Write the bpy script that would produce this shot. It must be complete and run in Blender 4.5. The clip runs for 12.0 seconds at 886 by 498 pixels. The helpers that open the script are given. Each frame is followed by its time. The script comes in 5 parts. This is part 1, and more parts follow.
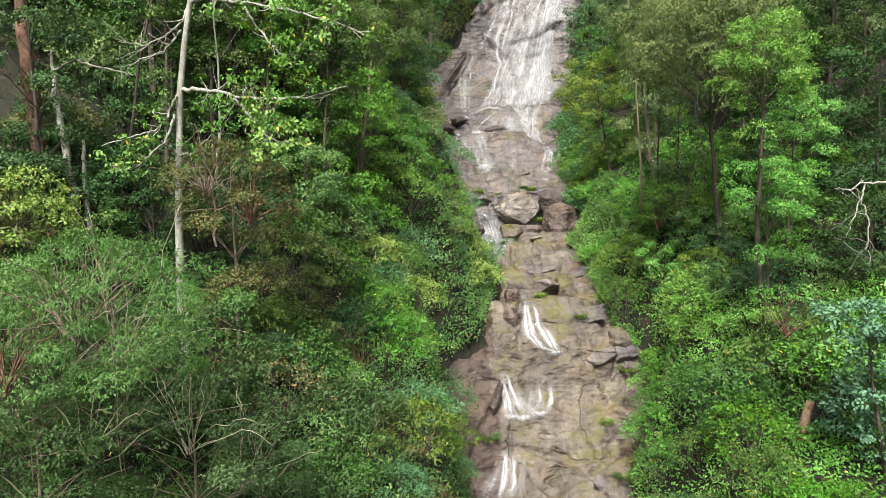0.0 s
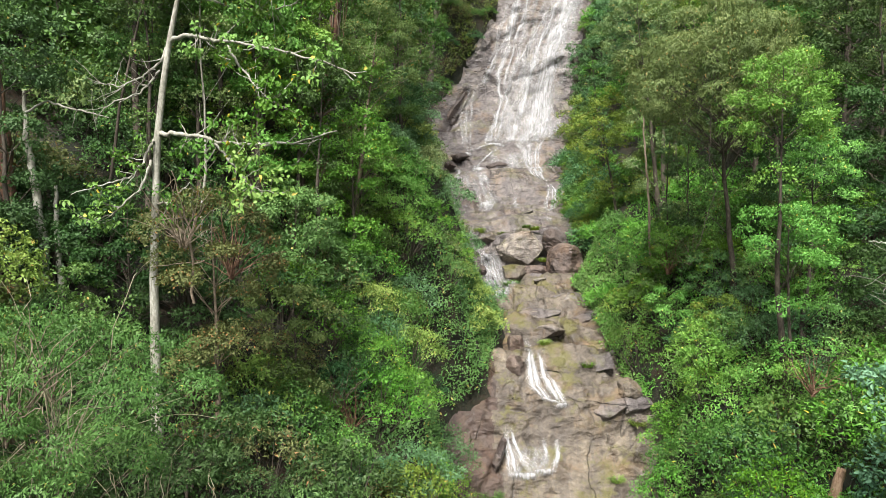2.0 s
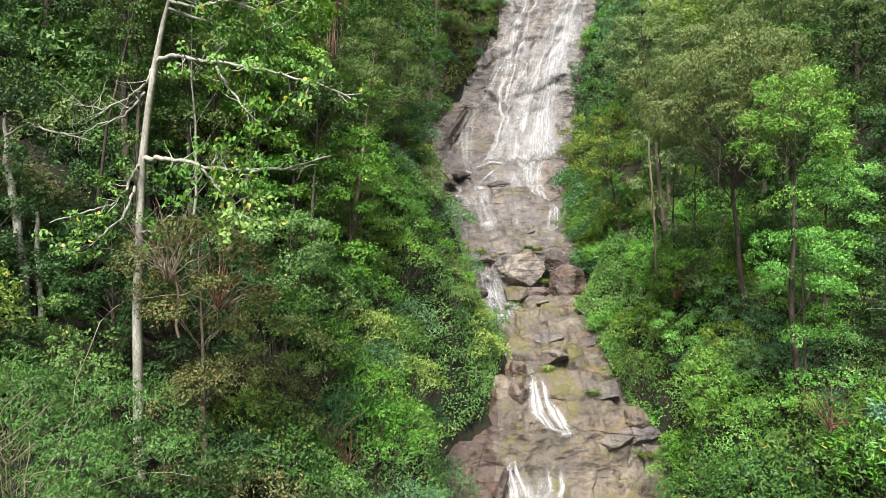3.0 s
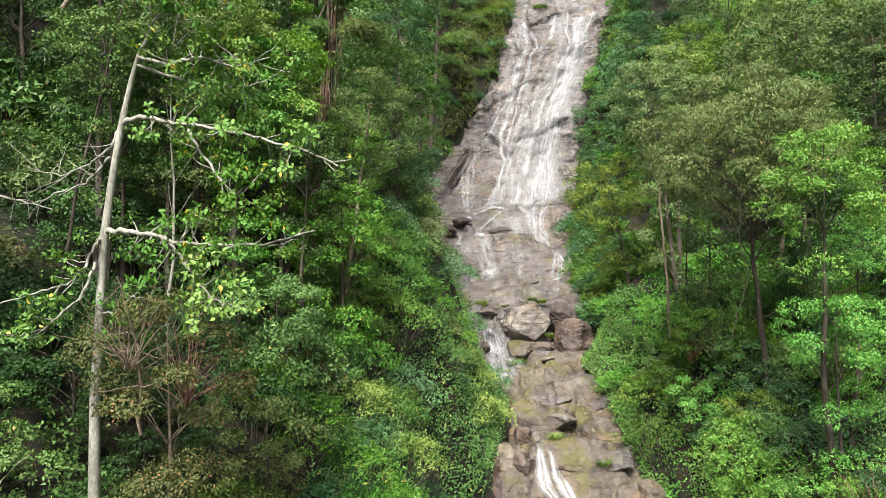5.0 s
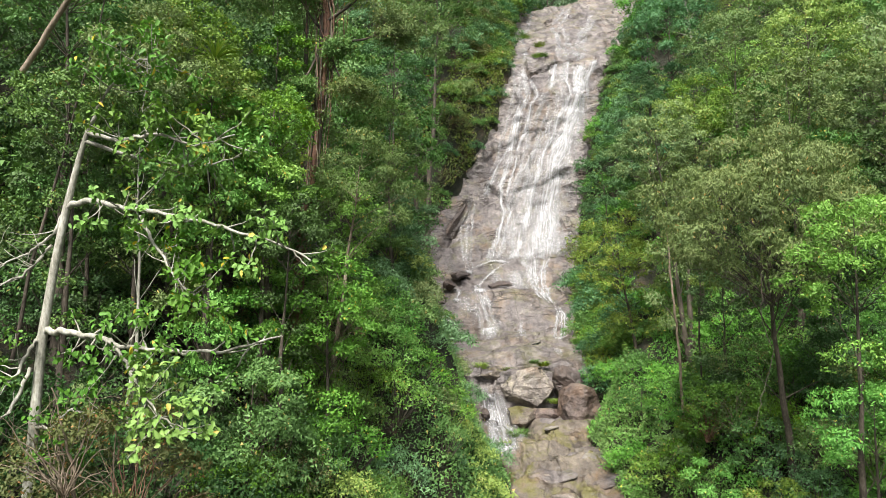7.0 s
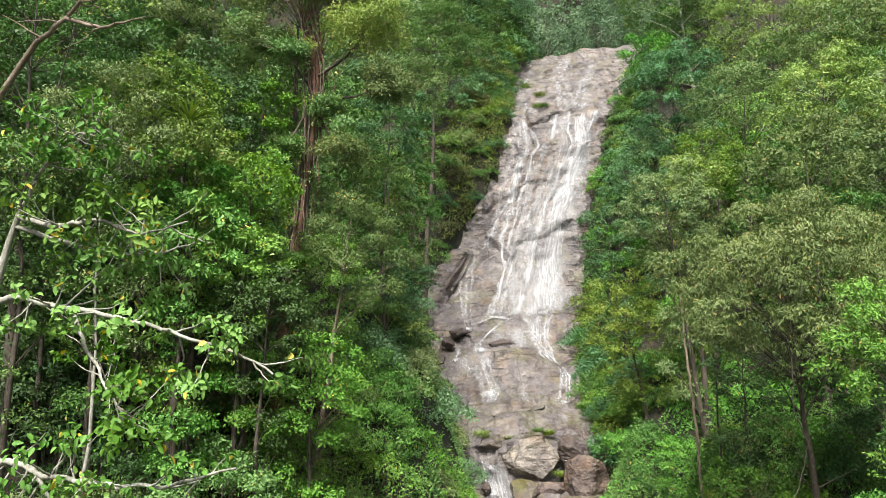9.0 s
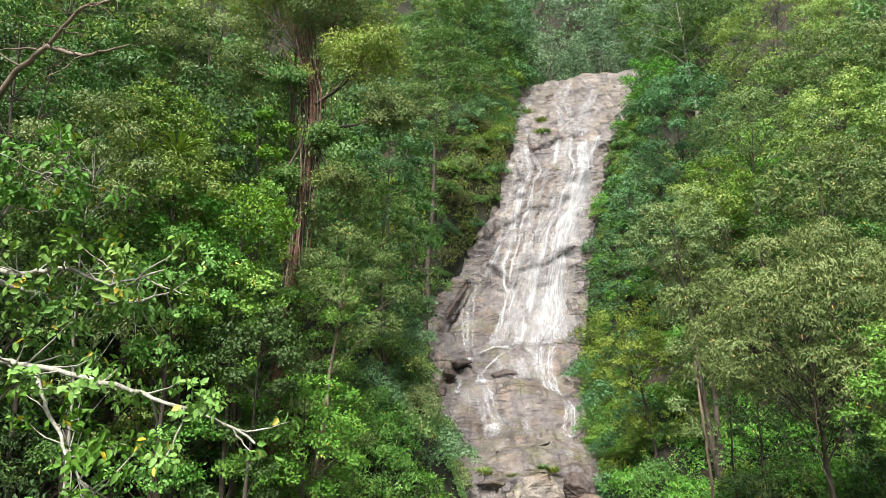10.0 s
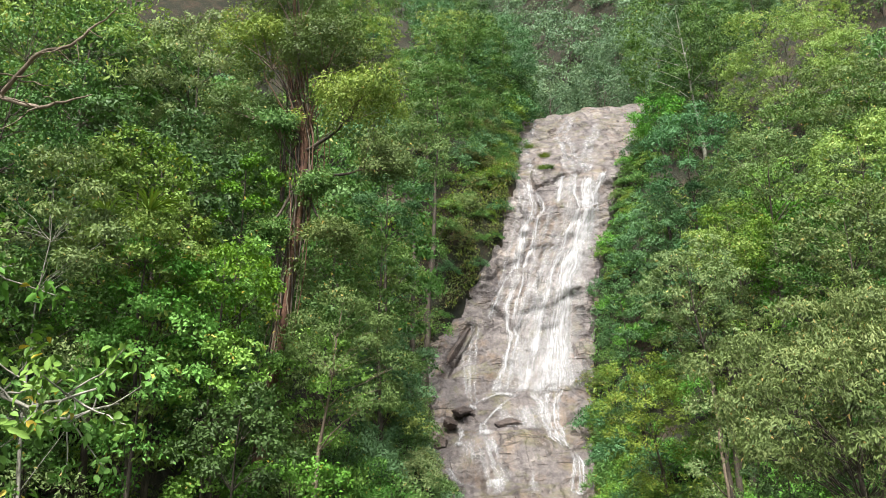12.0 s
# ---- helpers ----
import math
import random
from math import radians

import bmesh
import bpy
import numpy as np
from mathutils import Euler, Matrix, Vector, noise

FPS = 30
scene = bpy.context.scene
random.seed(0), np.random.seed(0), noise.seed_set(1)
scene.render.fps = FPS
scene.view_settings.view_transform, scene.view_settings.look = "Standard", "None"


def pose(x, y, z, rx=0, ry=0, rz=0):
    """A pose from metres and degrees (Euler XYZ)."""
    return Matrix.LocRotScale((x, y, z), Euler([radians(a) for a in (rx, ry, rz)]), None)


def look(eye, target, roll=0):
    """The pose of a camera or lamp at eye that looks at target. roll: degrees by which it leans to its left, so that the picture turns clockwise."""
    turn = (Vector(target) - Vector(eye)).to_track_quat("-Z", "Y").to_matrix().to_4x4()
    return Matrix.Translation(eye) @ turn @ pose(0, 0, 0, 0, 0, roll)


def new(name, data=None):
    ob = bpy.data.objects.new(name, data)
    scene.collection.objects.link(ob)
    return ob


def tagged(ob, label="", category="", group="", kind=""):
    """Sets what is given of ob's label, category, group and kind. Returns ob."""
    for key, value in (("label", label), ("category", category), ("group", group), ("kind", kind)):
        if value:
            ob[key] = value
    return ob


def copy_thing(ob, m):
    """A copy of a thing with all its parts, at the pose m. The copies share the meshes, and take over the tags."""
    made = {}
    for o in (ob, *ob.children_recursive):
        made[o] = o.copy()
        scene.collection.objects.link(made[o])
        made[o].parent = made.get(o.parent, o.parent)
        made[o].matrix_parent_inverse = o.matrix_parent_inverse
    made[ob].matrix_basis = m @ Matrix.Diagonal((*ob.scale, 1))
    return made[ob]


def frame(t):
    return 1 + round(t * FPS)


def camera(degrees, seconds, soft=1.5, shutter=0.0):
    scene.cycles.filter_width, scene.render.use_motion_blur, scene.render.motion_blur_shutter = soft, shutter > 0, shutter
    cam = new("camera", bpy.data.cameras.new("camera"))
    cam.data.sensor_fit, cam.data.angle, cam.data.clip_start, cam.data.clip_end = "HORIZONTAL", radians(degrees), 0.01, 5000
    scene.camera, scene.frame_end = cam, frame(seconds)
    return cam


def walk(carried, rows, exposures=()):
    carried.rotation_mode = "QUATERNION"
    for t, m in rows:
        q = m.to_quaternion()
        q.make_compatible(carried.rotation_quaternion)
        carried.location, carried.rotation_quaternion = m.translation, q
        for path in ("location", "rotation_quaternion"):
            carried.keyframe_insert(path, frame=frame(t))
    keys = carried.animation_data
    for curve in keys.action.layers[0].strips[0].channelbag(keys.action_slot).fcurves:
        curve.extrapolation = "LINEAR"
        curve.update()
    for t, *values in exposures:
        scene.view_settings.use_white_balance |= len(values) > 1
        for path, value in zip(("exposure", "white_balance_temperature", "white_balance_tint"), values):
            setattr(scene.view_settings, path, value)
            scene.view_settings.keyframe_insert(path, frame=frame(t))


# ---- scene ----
cam = camera(65.2, 12.0, soft=0.6)
PATH = [
    (0, (0.049, 0.068, 10.005), (0.052, 2.059, 9.82), -0.9),
    (0.5, (0.052, 0.598, 10.146), (0.055, 2.591, 9.983), -0.85),
    (1, (0.079, 1.102, 10.303), (0.082, 3.097, 10.161), -0.85),
    (1.5, (0.127, 1.609, 10.49), (0.128, 3.606, 10.371), -0.85),
    (2, (0.167, 2.143, 10.668), (0.167, 4.141, 10.572), -0.85),
    (2.5, (0.205, 2.739, 10.865), (0.204, 4.738, 10.791), -0.85),
    (3, (0.216, 3.359, 11.077), (0.214, 5.358, 11.026), -0.85),
    (5, (0.279, 5.755, 12.344), (0.277, 7.754, 12.394), -0.85),
    (5.5, (0.31, 6.327, 12.719), (0.308, 8.326, 12.795), -0.85),
    (6, (0.363, 6.946, 13.098), (0.361, 8.943, 13.203), -0.85),
    (6.5, (0.45, 7.55, 13.489), (0.448, 9.545, 13.623), -0.8),
    (7, (0.556, 8.16, 13.907), (0.554, 10.153, 14.071), -0.8),
    (9, (0.785, 10.541, 15.363), (0.782, 12.521, 15.65), -0.8),
    (9.5, (0.765, 11.149, 15.695), (0.761, 13.123, 16.015), -0.8),
    (10, (0.755, 11.746, 16.059), (0.751, 13.715, 16.41), -0.8),
    (10.5, (0.735, 12.327, 16.431), (0.731, 14.29, 16.815), -0.8),
    (11, (0.728, 12.884, 16.83), (0.724, 14.84, 17.247), -0.8),
    (11.5, (0.724, 13.394, 17.245), (0.719, 15.348, 17.675), -0.8),
    (12, (0.724, 13.897, 17.645), (0.72, 15.849, 18.078), -0.8),
]
walk(cam, [(t, look(eye, target, roll)) for t, eye, target, roll in PATH], [(0, 0.87), (3, 0.90), (6, 0.93), (9, 0.97), (12, 1.01)])

# ---- world and sun: bright high haze, soft shadows ----
SUN_EL, SUN_AZ = 55.0, 191.0
world = bpy.data.worlds.new("sky")
scene.world = world
world.use_nodes = True
wn, wl = world.node_tree.nodes, world.node_tree.links
wn.clear()
sky = wn.new("ShaderNodeTexSky")
sky.sky_type, sky.sun_disc = "NISHITA", False
sky.sun_elevation, sky.sun_rotation = radians(SUN_EL), radians(SUN_AZ)
sky.dust_density, sky.air_density = 4.0, 1.0
pale = wn.new("ShaderNodeHueSaturation")
pale.inputs["Saturation"].default_value = 0.5
wbg = wn.new("ShaderNodeBackground")
wbg.inputs["Strength"].default_value = 0.12
wout = wn.new("ShaderNodeOutputWorld")
wl.new(sky.outputs[0], pale.inputs["Color"])
wl.new(pale.outputs[0], wbg.inputs["Color"])
wl.new(wbg.outputs[0], wout.inputs["Surface"])

sun = new("sun", bpy.data.lights.new("sun", "SUN"))
sun.data.energy, sun.data.angle, sun.data.color = 4.8, radians(14), (1.0, 0.96, 0.89)
_az = radians(SUN_AZ)
sun.matrix_basis = look((0, 0, 80), (-math.sin(_az), -math.cos(_az), 80 - math.tan(radians(SUN_EL))))
scene.view_settings.exposure = 1.0


# ---- materials ----
def mat(name):
    m = bpy.data.materials.new(name)
    m.use_nodes = True
    m.node_tree.nodes.clear()
    return m, m.node_tree.nodes, m.node_tree.links


def ramp(n, stops):
    r = n.new("ShaderNodeValToRGB")
    e = r.color_ramp.elements
    while len(e) < len(stops):
        e.new(0.5)
    for k, (p, c) in zip(e, stops):
        k.position, k.color = p, (*c, 1)
    return r


def noise_tex(n, l, vec, scale, detail=4.0, rough=0.6):
    t = n.new("ShaderNodeTexNoise")
    t.inputs["Scale"].default_value, t.inputs["Detail"].default_value = scale, detail
    t.inputs["Roughness"].default_value = rough
    l.new(vec, t.inputs["Vector"])
    return t


def mixc(n, l, fac, a, b, mode="MIX"):
    m = n.new("ShaderNodeMix")
    m.data_type, m.blend_type = "RGBA", mode
    for v, s in ((fac, 0), (a, 6), (b, 7)):
        if isinstance(v, (int, float)):
            m.inputs[s].default_value = v
        elif isinstance(v, tuple):
            m.inputs[s].default_value = (*v, 1)
        else:
            l.new(v, m.inputs[s])
    return m.outputs[2]


def leaf_mat(name, dark, mid, light, dry=None, dry_share=0.03, gloss=0.52):
    """Leaves: each its own green, drifting from branch to branch; thin, so light comes through."""
    dark, mid, light = ((r * 1.06, g * 1.0, b * 1.32) for r, g, b in (dark, mid, light))
    m, n, l = mat(name)
    geo, tc, oi = n.new("ShaderNodeNewGeometry"), n.new("ShaderNodeTexCoord"), n.new("ShaderNodeObjectInfo")
    drift = noise_tex(n, l, tc.outputs["Object"], 0.55, 2.0)
    add = n.new("ShaderNodeMath")
    add.operation = "MULTIPLY_ADD"
    l.new(geo.outputs["Random Per Island"], add.inputs[0])
    add.inputs[1].default_value = 0.30
    sub = n.new("ShaderNodeMath")
    sub.operation = "MULTIPLY_ADD"
    l.new(drift.outputs["Fac"], sub.inputs[0])
    sub.inputs[1].default_value, sub.inputs[2].default_value = 1.2, -0.27
    l.new(sub.outputs[0], add.inputs[2])
    r = ramp(n, [(0.1, dark), (0.5, mid), (0.95, light)])
    l.new(add.outputs[0], r.inputs[0])
    col = r.outputs[0]
    if dry:
        pick = n.new("ShaderNodeMath")
        pick.operation = "GREATER_THAN"
        mul = n.new("ShaderNodeMath")
        mul.operation = "FRACT"
        m7 = n.new("ShaderNodeMath")
        m7.operation = "MULTIPLY"
        m7.inputs[1].default_value = 37.7
        l.new(geo.outputs["Random Per Island"], m7.inputs[0])
        l.new(m7.outputs[0], mul.inputs[0])
        l.new(mul.outputs[0], pick.inputs[0])
        pick.inputs[1].default_value = 1 - dry_share
        col = mixc(n, l, pick.outputs[0], col, dry)
    hs = n.new("ShaderNodeHueSaturation")
    l.new(col, hs.inputs["Color"])
    other = n.new("ShaderNodeMath")
    other.operation = "MULTIPLY"
    other.inputs[1].default_value = 7.31
    l.new(oi.outputs["Random"], other.inputs[0])
    fr = n.new("ShaderNodeMath")
    fr.operation = "FRACT"
    l.new(other.outputs[0], fr.inputs[0])
    for src, lo, hi, slot in ((oi.outputs["Random"], 0.482, 0.514, "Hue"), (fr.outputs[0], 0.72, 1.28, "Value"), (fr.outputs[0], 1.10, 0.92, "Saturation")):
        mr = n.new("ShaderNodeMapRange")
        mr.inputs["To Min"].default_value, mr.inputs["To Max"].default_value = lo, hi
        l.new(src, mr.inputs["Value"])
        l.new(mr.outputs[0], hs.inputs[slot])
    p = n.new("ShaderNodeBsdfPrincipled")
    l.new(hs.outputs[0], p.inputs["Base Color"])
    p.inputs["Roughness"].default_value = gloss
    p.inputs["Specular IOR Level"].default_value = 0.2
    tr = n.new("ShaderNodeBsdfTranslucent")
    l.new(mixc(n, l, 1.0, hs.outputs[0], (1.45, 1.5, 0.8), "MULTIPLY"), tr.inputs["Color"])
    mx = n.new("ShaderNodeMixShader")
    mx.inputs[0].default_value = 0.16
    l.new(p.outputs[0], mx.inputs[1])
    l.new(tr.outputs[0], mx.inputs[2])
    o = n.new("ShaderNodeOutputMaterial")
    l.new(mx.outputs[0], o.inputs["Surface"])
    return m


def bark_mat(name, a, b, c, scale=3.0):
    m, n, l = mat(name)
    tc = n.new("ShaderNodeTexCoord")
    mp = n.new("ShaderNodeMapping")
    mp.inputs["Scale"].default_value = (1, 1, 0.35)
    l.new(tc.outputs["Object"], mp.inputs["Vector"])
    big = noise_tex(n, l, tc.outputs["Object"], 0.9, 5.0)
    fine = noise_tex(n, l, mp.outputs[0], scale * 6, 6.0, 0.7)
    r = ramp(n, [(0.38, a), (0.5, b), (0.62, c)])
    avg = n.new("ShaderNodeMath")
    avg.operation = "ADD"
    l.new(big.outputs["Fac"], avg.inputs[0])
    l.new(fine.outputs["Fac"], avg.inputs[1])
    half = n.new("ShaderNodeMath")
    half.operation = "MULTIPLY"
    half.inputs[1].default_value = 0.5
    l.new(avg.outputs[0], half.inputs[0])
    l.new(half.outputs[0], r.inputs[0])
    p = n.new("ShaderNodeBsdfPrincipled")
    l.new(r.outputs[0], p.inputs["Base Color"])
    p.inputs["Roughness"].default_value = 0.85
    bp = n.new("ShaderNodeBump")
    bp.inputs["Strength"].default_value, bp.inputs["Distance"].default_value = 0.6, 0.02
    l.new(fine.outputs["Fac"], bp.inputs["Height"])
    l.new(bp.outputs[0], p.inputs["Normal"])
    o = n.new("ShaderNodeOutputMaterial")
    l.new(p.outputs[0], o.inputs["Surface"])
    return m


def math_node(n, l, op, a, b=None, c=None, clamp=False):
    m = n.new("ShaderNodeMath")
    m.operation, m.use_clamp = op, clamp
    for slot, v in enumerate((a, b, c)):
        if v is None:
            continue
        if isinstance(v, (int, float)):
            m.inputs[slot].default_value = v
        else:
            l.new(v, m.inputs[slot])
    return m.outputs[0]


def stretched(n, l, vec, scale, turn=(0, 0, 0)):
    mp = n.new("ShaderNodeMapping")
    mp.inputs["Scale"].default_value, mp.inputs["Rotation"].default_value = scale, turn
    l.new(vec, mp.inputs["Vector"])
    return mp.outputs[0]


def rock_mat(name, moss=0.5, tint=None, ochre=0.5, wet=0.5, pale=1.0):
    """Granite: grey with pale dry sheets, ochre stains, dark wet streaks down the fall, thin joints and moss on the flatter parts."""
    m, n, l = mat(name)
    geo = n.new("ShaderNodeNewGeometry")
    pos = geo.outputs["Position"]
    bend = noise_tex(n, l, pos, 0.6, 3.0)
    warp = mixc(n, l, 0.5, pos, bend.outputs["Color"], "ADD")
    big = noise_tex(n, l, stretched(n, l, pos, (0.22, 0.16, 0.2)), 1.0, 5.0, 0.6)
    layers = noise_tex(n, l, stretched(n, l, warp, (0.75, 0.8, 1.25), (0.0, 0.22, 0)), 0.8, 6.0, 0.66)
    chip = n.new("ShaderNodeTexVoronoi")
    chip.feature = "F1"
    chip.inputs["Scale"].default_value, chip.inputs["Detail"].default_value, chip.inputs["Roughness"].default_value = 0.9, 2.0, 0.55
    l.new(stretched(n, l, warp, (0.8, 1.0, 1.5), (0.1, 0.3, 0.2)), chip.inputs["Vector"])
    fine = noise_tex(n, l, pos, 3.2, 8.0, 0.76)
    tone = math_node(n, l, "ADD", math_node(n, l, "MULTIPLY", big.outputs["Fac"], 0.34), math_node(n, l, "ADD", math_node(n, l, "MULTIPLY", layers.outputs["Fac"], 0.36), math_node(n, l, "MULTIPLY", fine.outputs["Fac"], 0.30)))
    base = ramp(n, [(0.38, (0.030, 0.027, 0.027)), (0.45, (0.080, 0.072, 0.071)), (0.50, (0.122, 0.111, 0.108)), (0.56, (0.175 * pale, 0.161 * pale, 0.150 * pale)), (0.64, (0.34 * pale, 0.315 * pale, 0.28 * pale))])
    l.new(tone, base.inputs[0])
    col = base.outputs[0]
    stain = noise_tex(n, l, warp, 0.42, 7.0, 0.68)
    sr = ramp(n, [(0.50, (0, 0, 0)), (0.64, (1, 1, 1))])
    l.new(stain.outputs["Fac"], sr.inputs[0])
    col = mixc(n, l, math_node(n, l, "MULTIPLY", sr.outputs[0], ochre), col, (0.19, 0.125, 0.062))
    streak = noise_tex(n, l, stretched(n, l, warp, (1.5, 0.22, 0.10)), 1.0, 7.0, 0.66)
    wr = ramp(n, [(0.49, (0, 0, 0)), (0.60, (1, 1, 1))])
    l.new(streak.outputs["Fac"], wr.inputs[0])
    col = mixc(n, l, math_node(n, l, "MULTIPLY", wr.outputs[0], wet), col, (0.045, 0.038, 0.037))
    # thin open joints: long ones along the sheets and a few slanting ones
    cuts = []
    for size, turn, scale, thin, dark, mask in (((0.28, 0.4, 1.15), (0.1, 0.25, 0.0), 0.34, 0.006, 0.7, stain), ((0.9, 0.5, 0.35), (0.0, 0.6, 0.3), 0.30, 0.005, 0.8, big)):
        line = noise_tex(n, l, stretched(n, l, warp, size, turn), scale, 4.0, 0.5)
        cr = ramp(n, [(0.5 - 2.2 * thin, (0, 0, 0)), (0.5 - 0.4 * thin, (1, 1, 1)), (0.5 + 0.4 * thin, (1, 1, 1)), (0.5 + 2.2 * thin, (0, 0, 0))])
        l.new(line.outputs["Fac"], cr.inputs[0])
        some = n.new("ShaderNodeMapRange")
        some.inputs["From Min"].default_value, some.inputs["From Max"].default_value = 0.47, 0.56
        some.inputs["To Max"].default_value = dark
        l.new(mask.outputs["Fac"], some.inputs["Value"])
        g = math_node(n, l, "MULTIPLY", cr.outputs[0], some.outputs[0], clamp=True)
        col = mixc(n, l, g, col, (0.028, 0.025, 0.023))
        cuts.append(g)
    if moss:
        sep = n.new("ShaderNodeSeparateXYZ")
        l.new(geo.outputs["Normal"], sep.inputs[0])
        mon = noise_tex(n, l, pos, 0.5, 8.0, 0.76)
        grow = math_node(n, l, "ADD", mon.outputs["Fac"], math_node(n, l, "MULTIPLY", sep.outputs["Z"], 0.10))
        mo = ramp(n, [(0.57, (0, 0, 0)), (0.67, (1, 1, 1))])
        l.new(grow, mo.inputs[0])
        col = mixc(n, l, math_node(n, l, "MULTIPLY", mo.outputs[0], moss), col, (0.11, 0.115, 0.032))
    if tint:
        col = mixc(n, l, 1.0, col, tint, "MULTIPLY")
    p = n.new("ShaderNodeBsdfPrincipled")
    l.new(col, p.inputs["Base Color"])
    rr = n.new("ShaderNodeMapRange")
    rr.inputs["To Min"].default_value, rr.inputs["To Max"].default_value = 0.72, 0.28
    l.new(wr.outputs[0], rr.inputs["Value"])
    l.new(rr.outputs[0], p.inputs["Roughness"])
    bp = n.new("ShaderNodeBump")
    bp.inputs["Strength"].default_value, bp.inputs["Distance"].default_value = 0.9, 0.30
    h = math_node(n, l, "ADD", math_node(n, l, "MULTIPLY", layers.outputs["Fac"], 0.7), math_node(n, l, "ADD", math_node(n, l, "MULTIPLY", fine.outputs["Fac"], 0.34), math_node(n, l, "MULTIPLY", chip.outputs["Distance"], 0.55)))
    h = math_node(n, l, "SUBTRACT", h, math_node(n, l, "MULTIPLY", cuts[0], 0.45))
    h = math_node(n, l, "SUBTRACT", h, math_node(n, l, "MULTIPLY", cuts[1], 0.2))
    l.new(h, bp.inputs["Height"])
    l.new(bp.outputs[0], p.inputs["Normal"])
    o = n.new("ShaderNodeOutputMaterial")
    l.new(p.outputs[0], o.inputs["Surface"])
    return m


def soil_mat(name):
    m, n, l = mat(name)
    geo = n.new("ShaderNodeNewGeometry")
    a = noise_tex(n, l, geo.outputs["Position"], 0.7, 8.0, 0.7)
    b = noise_tex(n, l, geo.outputs["Position"], 9.0, 6.0, 0.7)
    r = ramp(n, [(0.36, (0.006, 0.009, 0.004)), (0.5, (0.017, 0.018, 0.008)), (0.64, (0.042, 0.028, 0.016))])
    l.new(a.outputs["Fac"], r.inputs[0])
    p = n.new("ShaderNodeBsdfPrincipled")
    l.new(mixc(n, l, 0.9, r.outputs[0], b.outputs["Color"], "OVERLAY"), p.inputs["Base Color"])
    p.inputs["Roughness"].default_value = 0.95
    bp = n.new("ShaderNodeBump")
    bp.inputs["Distance"].default_value = 0.1
    l.new(b.outputs["Fac"], bp.inputs["Height"])
    l.new(bp.outputs[0], p.inputs["Normal"])
    o = n.new("ShaderNodeOutputMaterial")
    l.new(p.outputs[0], o.inputs["Surface"])
    return m


def water_mat(name, thin, thick, streak=9.0, white=0.36):
    """Falling water: soft white streaks torn lengthwise, clear between them (UV: across, along in metres)."""
    m, n, l = mat(name)
    uv = n.new("ShaderNodeUVMap")
    uv.uv_map = "UVMap"
    t = noise_tex(n, l, stretched(n, l, uv.outputs[0], (streak, 0.22, 1)), 1.0, 4.0, 0.6)
    drift = noise_tex(n, l, stretched(n, l, uv.outputs[0], (1.6, 0.5, 1)), 1.0, 5.0, 0.62)
    both = math_node(n, l, "ADD", math_node(n, l, "MULTIPLY", t.outputs["Fac"], 0.62), math_node(n, l, "MULTIPLY", drift.outputs["Fac"], 0.38))
    sep = n.new("ShaderNodeSeparateXYZ")
    uv2 = n.new("ShaderNodeUVMap")
    uv2.uv_map = "edge"
    l.new(uv2.outputs[0], sep.inputs[0])
    st = n.new("ShaderNodeMapRange")
    st.interpolation_type = "SMOOTHSTEP"
    st.inputs["From Min"].default_value, st.inputs["From Max"].default_value = 0.36, 0.64
    st.inputs["To Min"].default_value, st.inputs["To Max"].default_value = thin, thick
    l.new(both, st.inputs["Value"])
    cover = math_node(n, l, "MULTIPLY", st.outputs[0], sep.outputs["X"], clamp=True)
    p = n.new("ShaderNodeBsdfPrincipled")
    p.inputs["Base Color"].default_value = (white, white * 1.005, white * 1.03, 1)
    p.inputs["Roughness"].default_value = 0.5
    bp = n.new("ShaderNodeBump")
    bp.inputs["Strength"].default_value, bp.inputs["Distance"].default_value = 0.35, 0.05
    l.new(t.outputs["Fac"], bp.inputs["Height"])
    l.new(bp.outputs[0], p.inputs["Normal"])
    tp = n.new("ShaderNodeBsdfTransparent")
    mx = n.new("ShaderNodeMixShader")
    l.new(cover, mx.inputs[0])
    l.new(tp.outputs[0], mx.inputs[1])
    l.new(p.outputs[0], mx.inputs[2])
    o = n.new("ShaderNodeOutputMaterial")
    l.new(mx.outputs[0], o.inputs["Surface"])
    return m


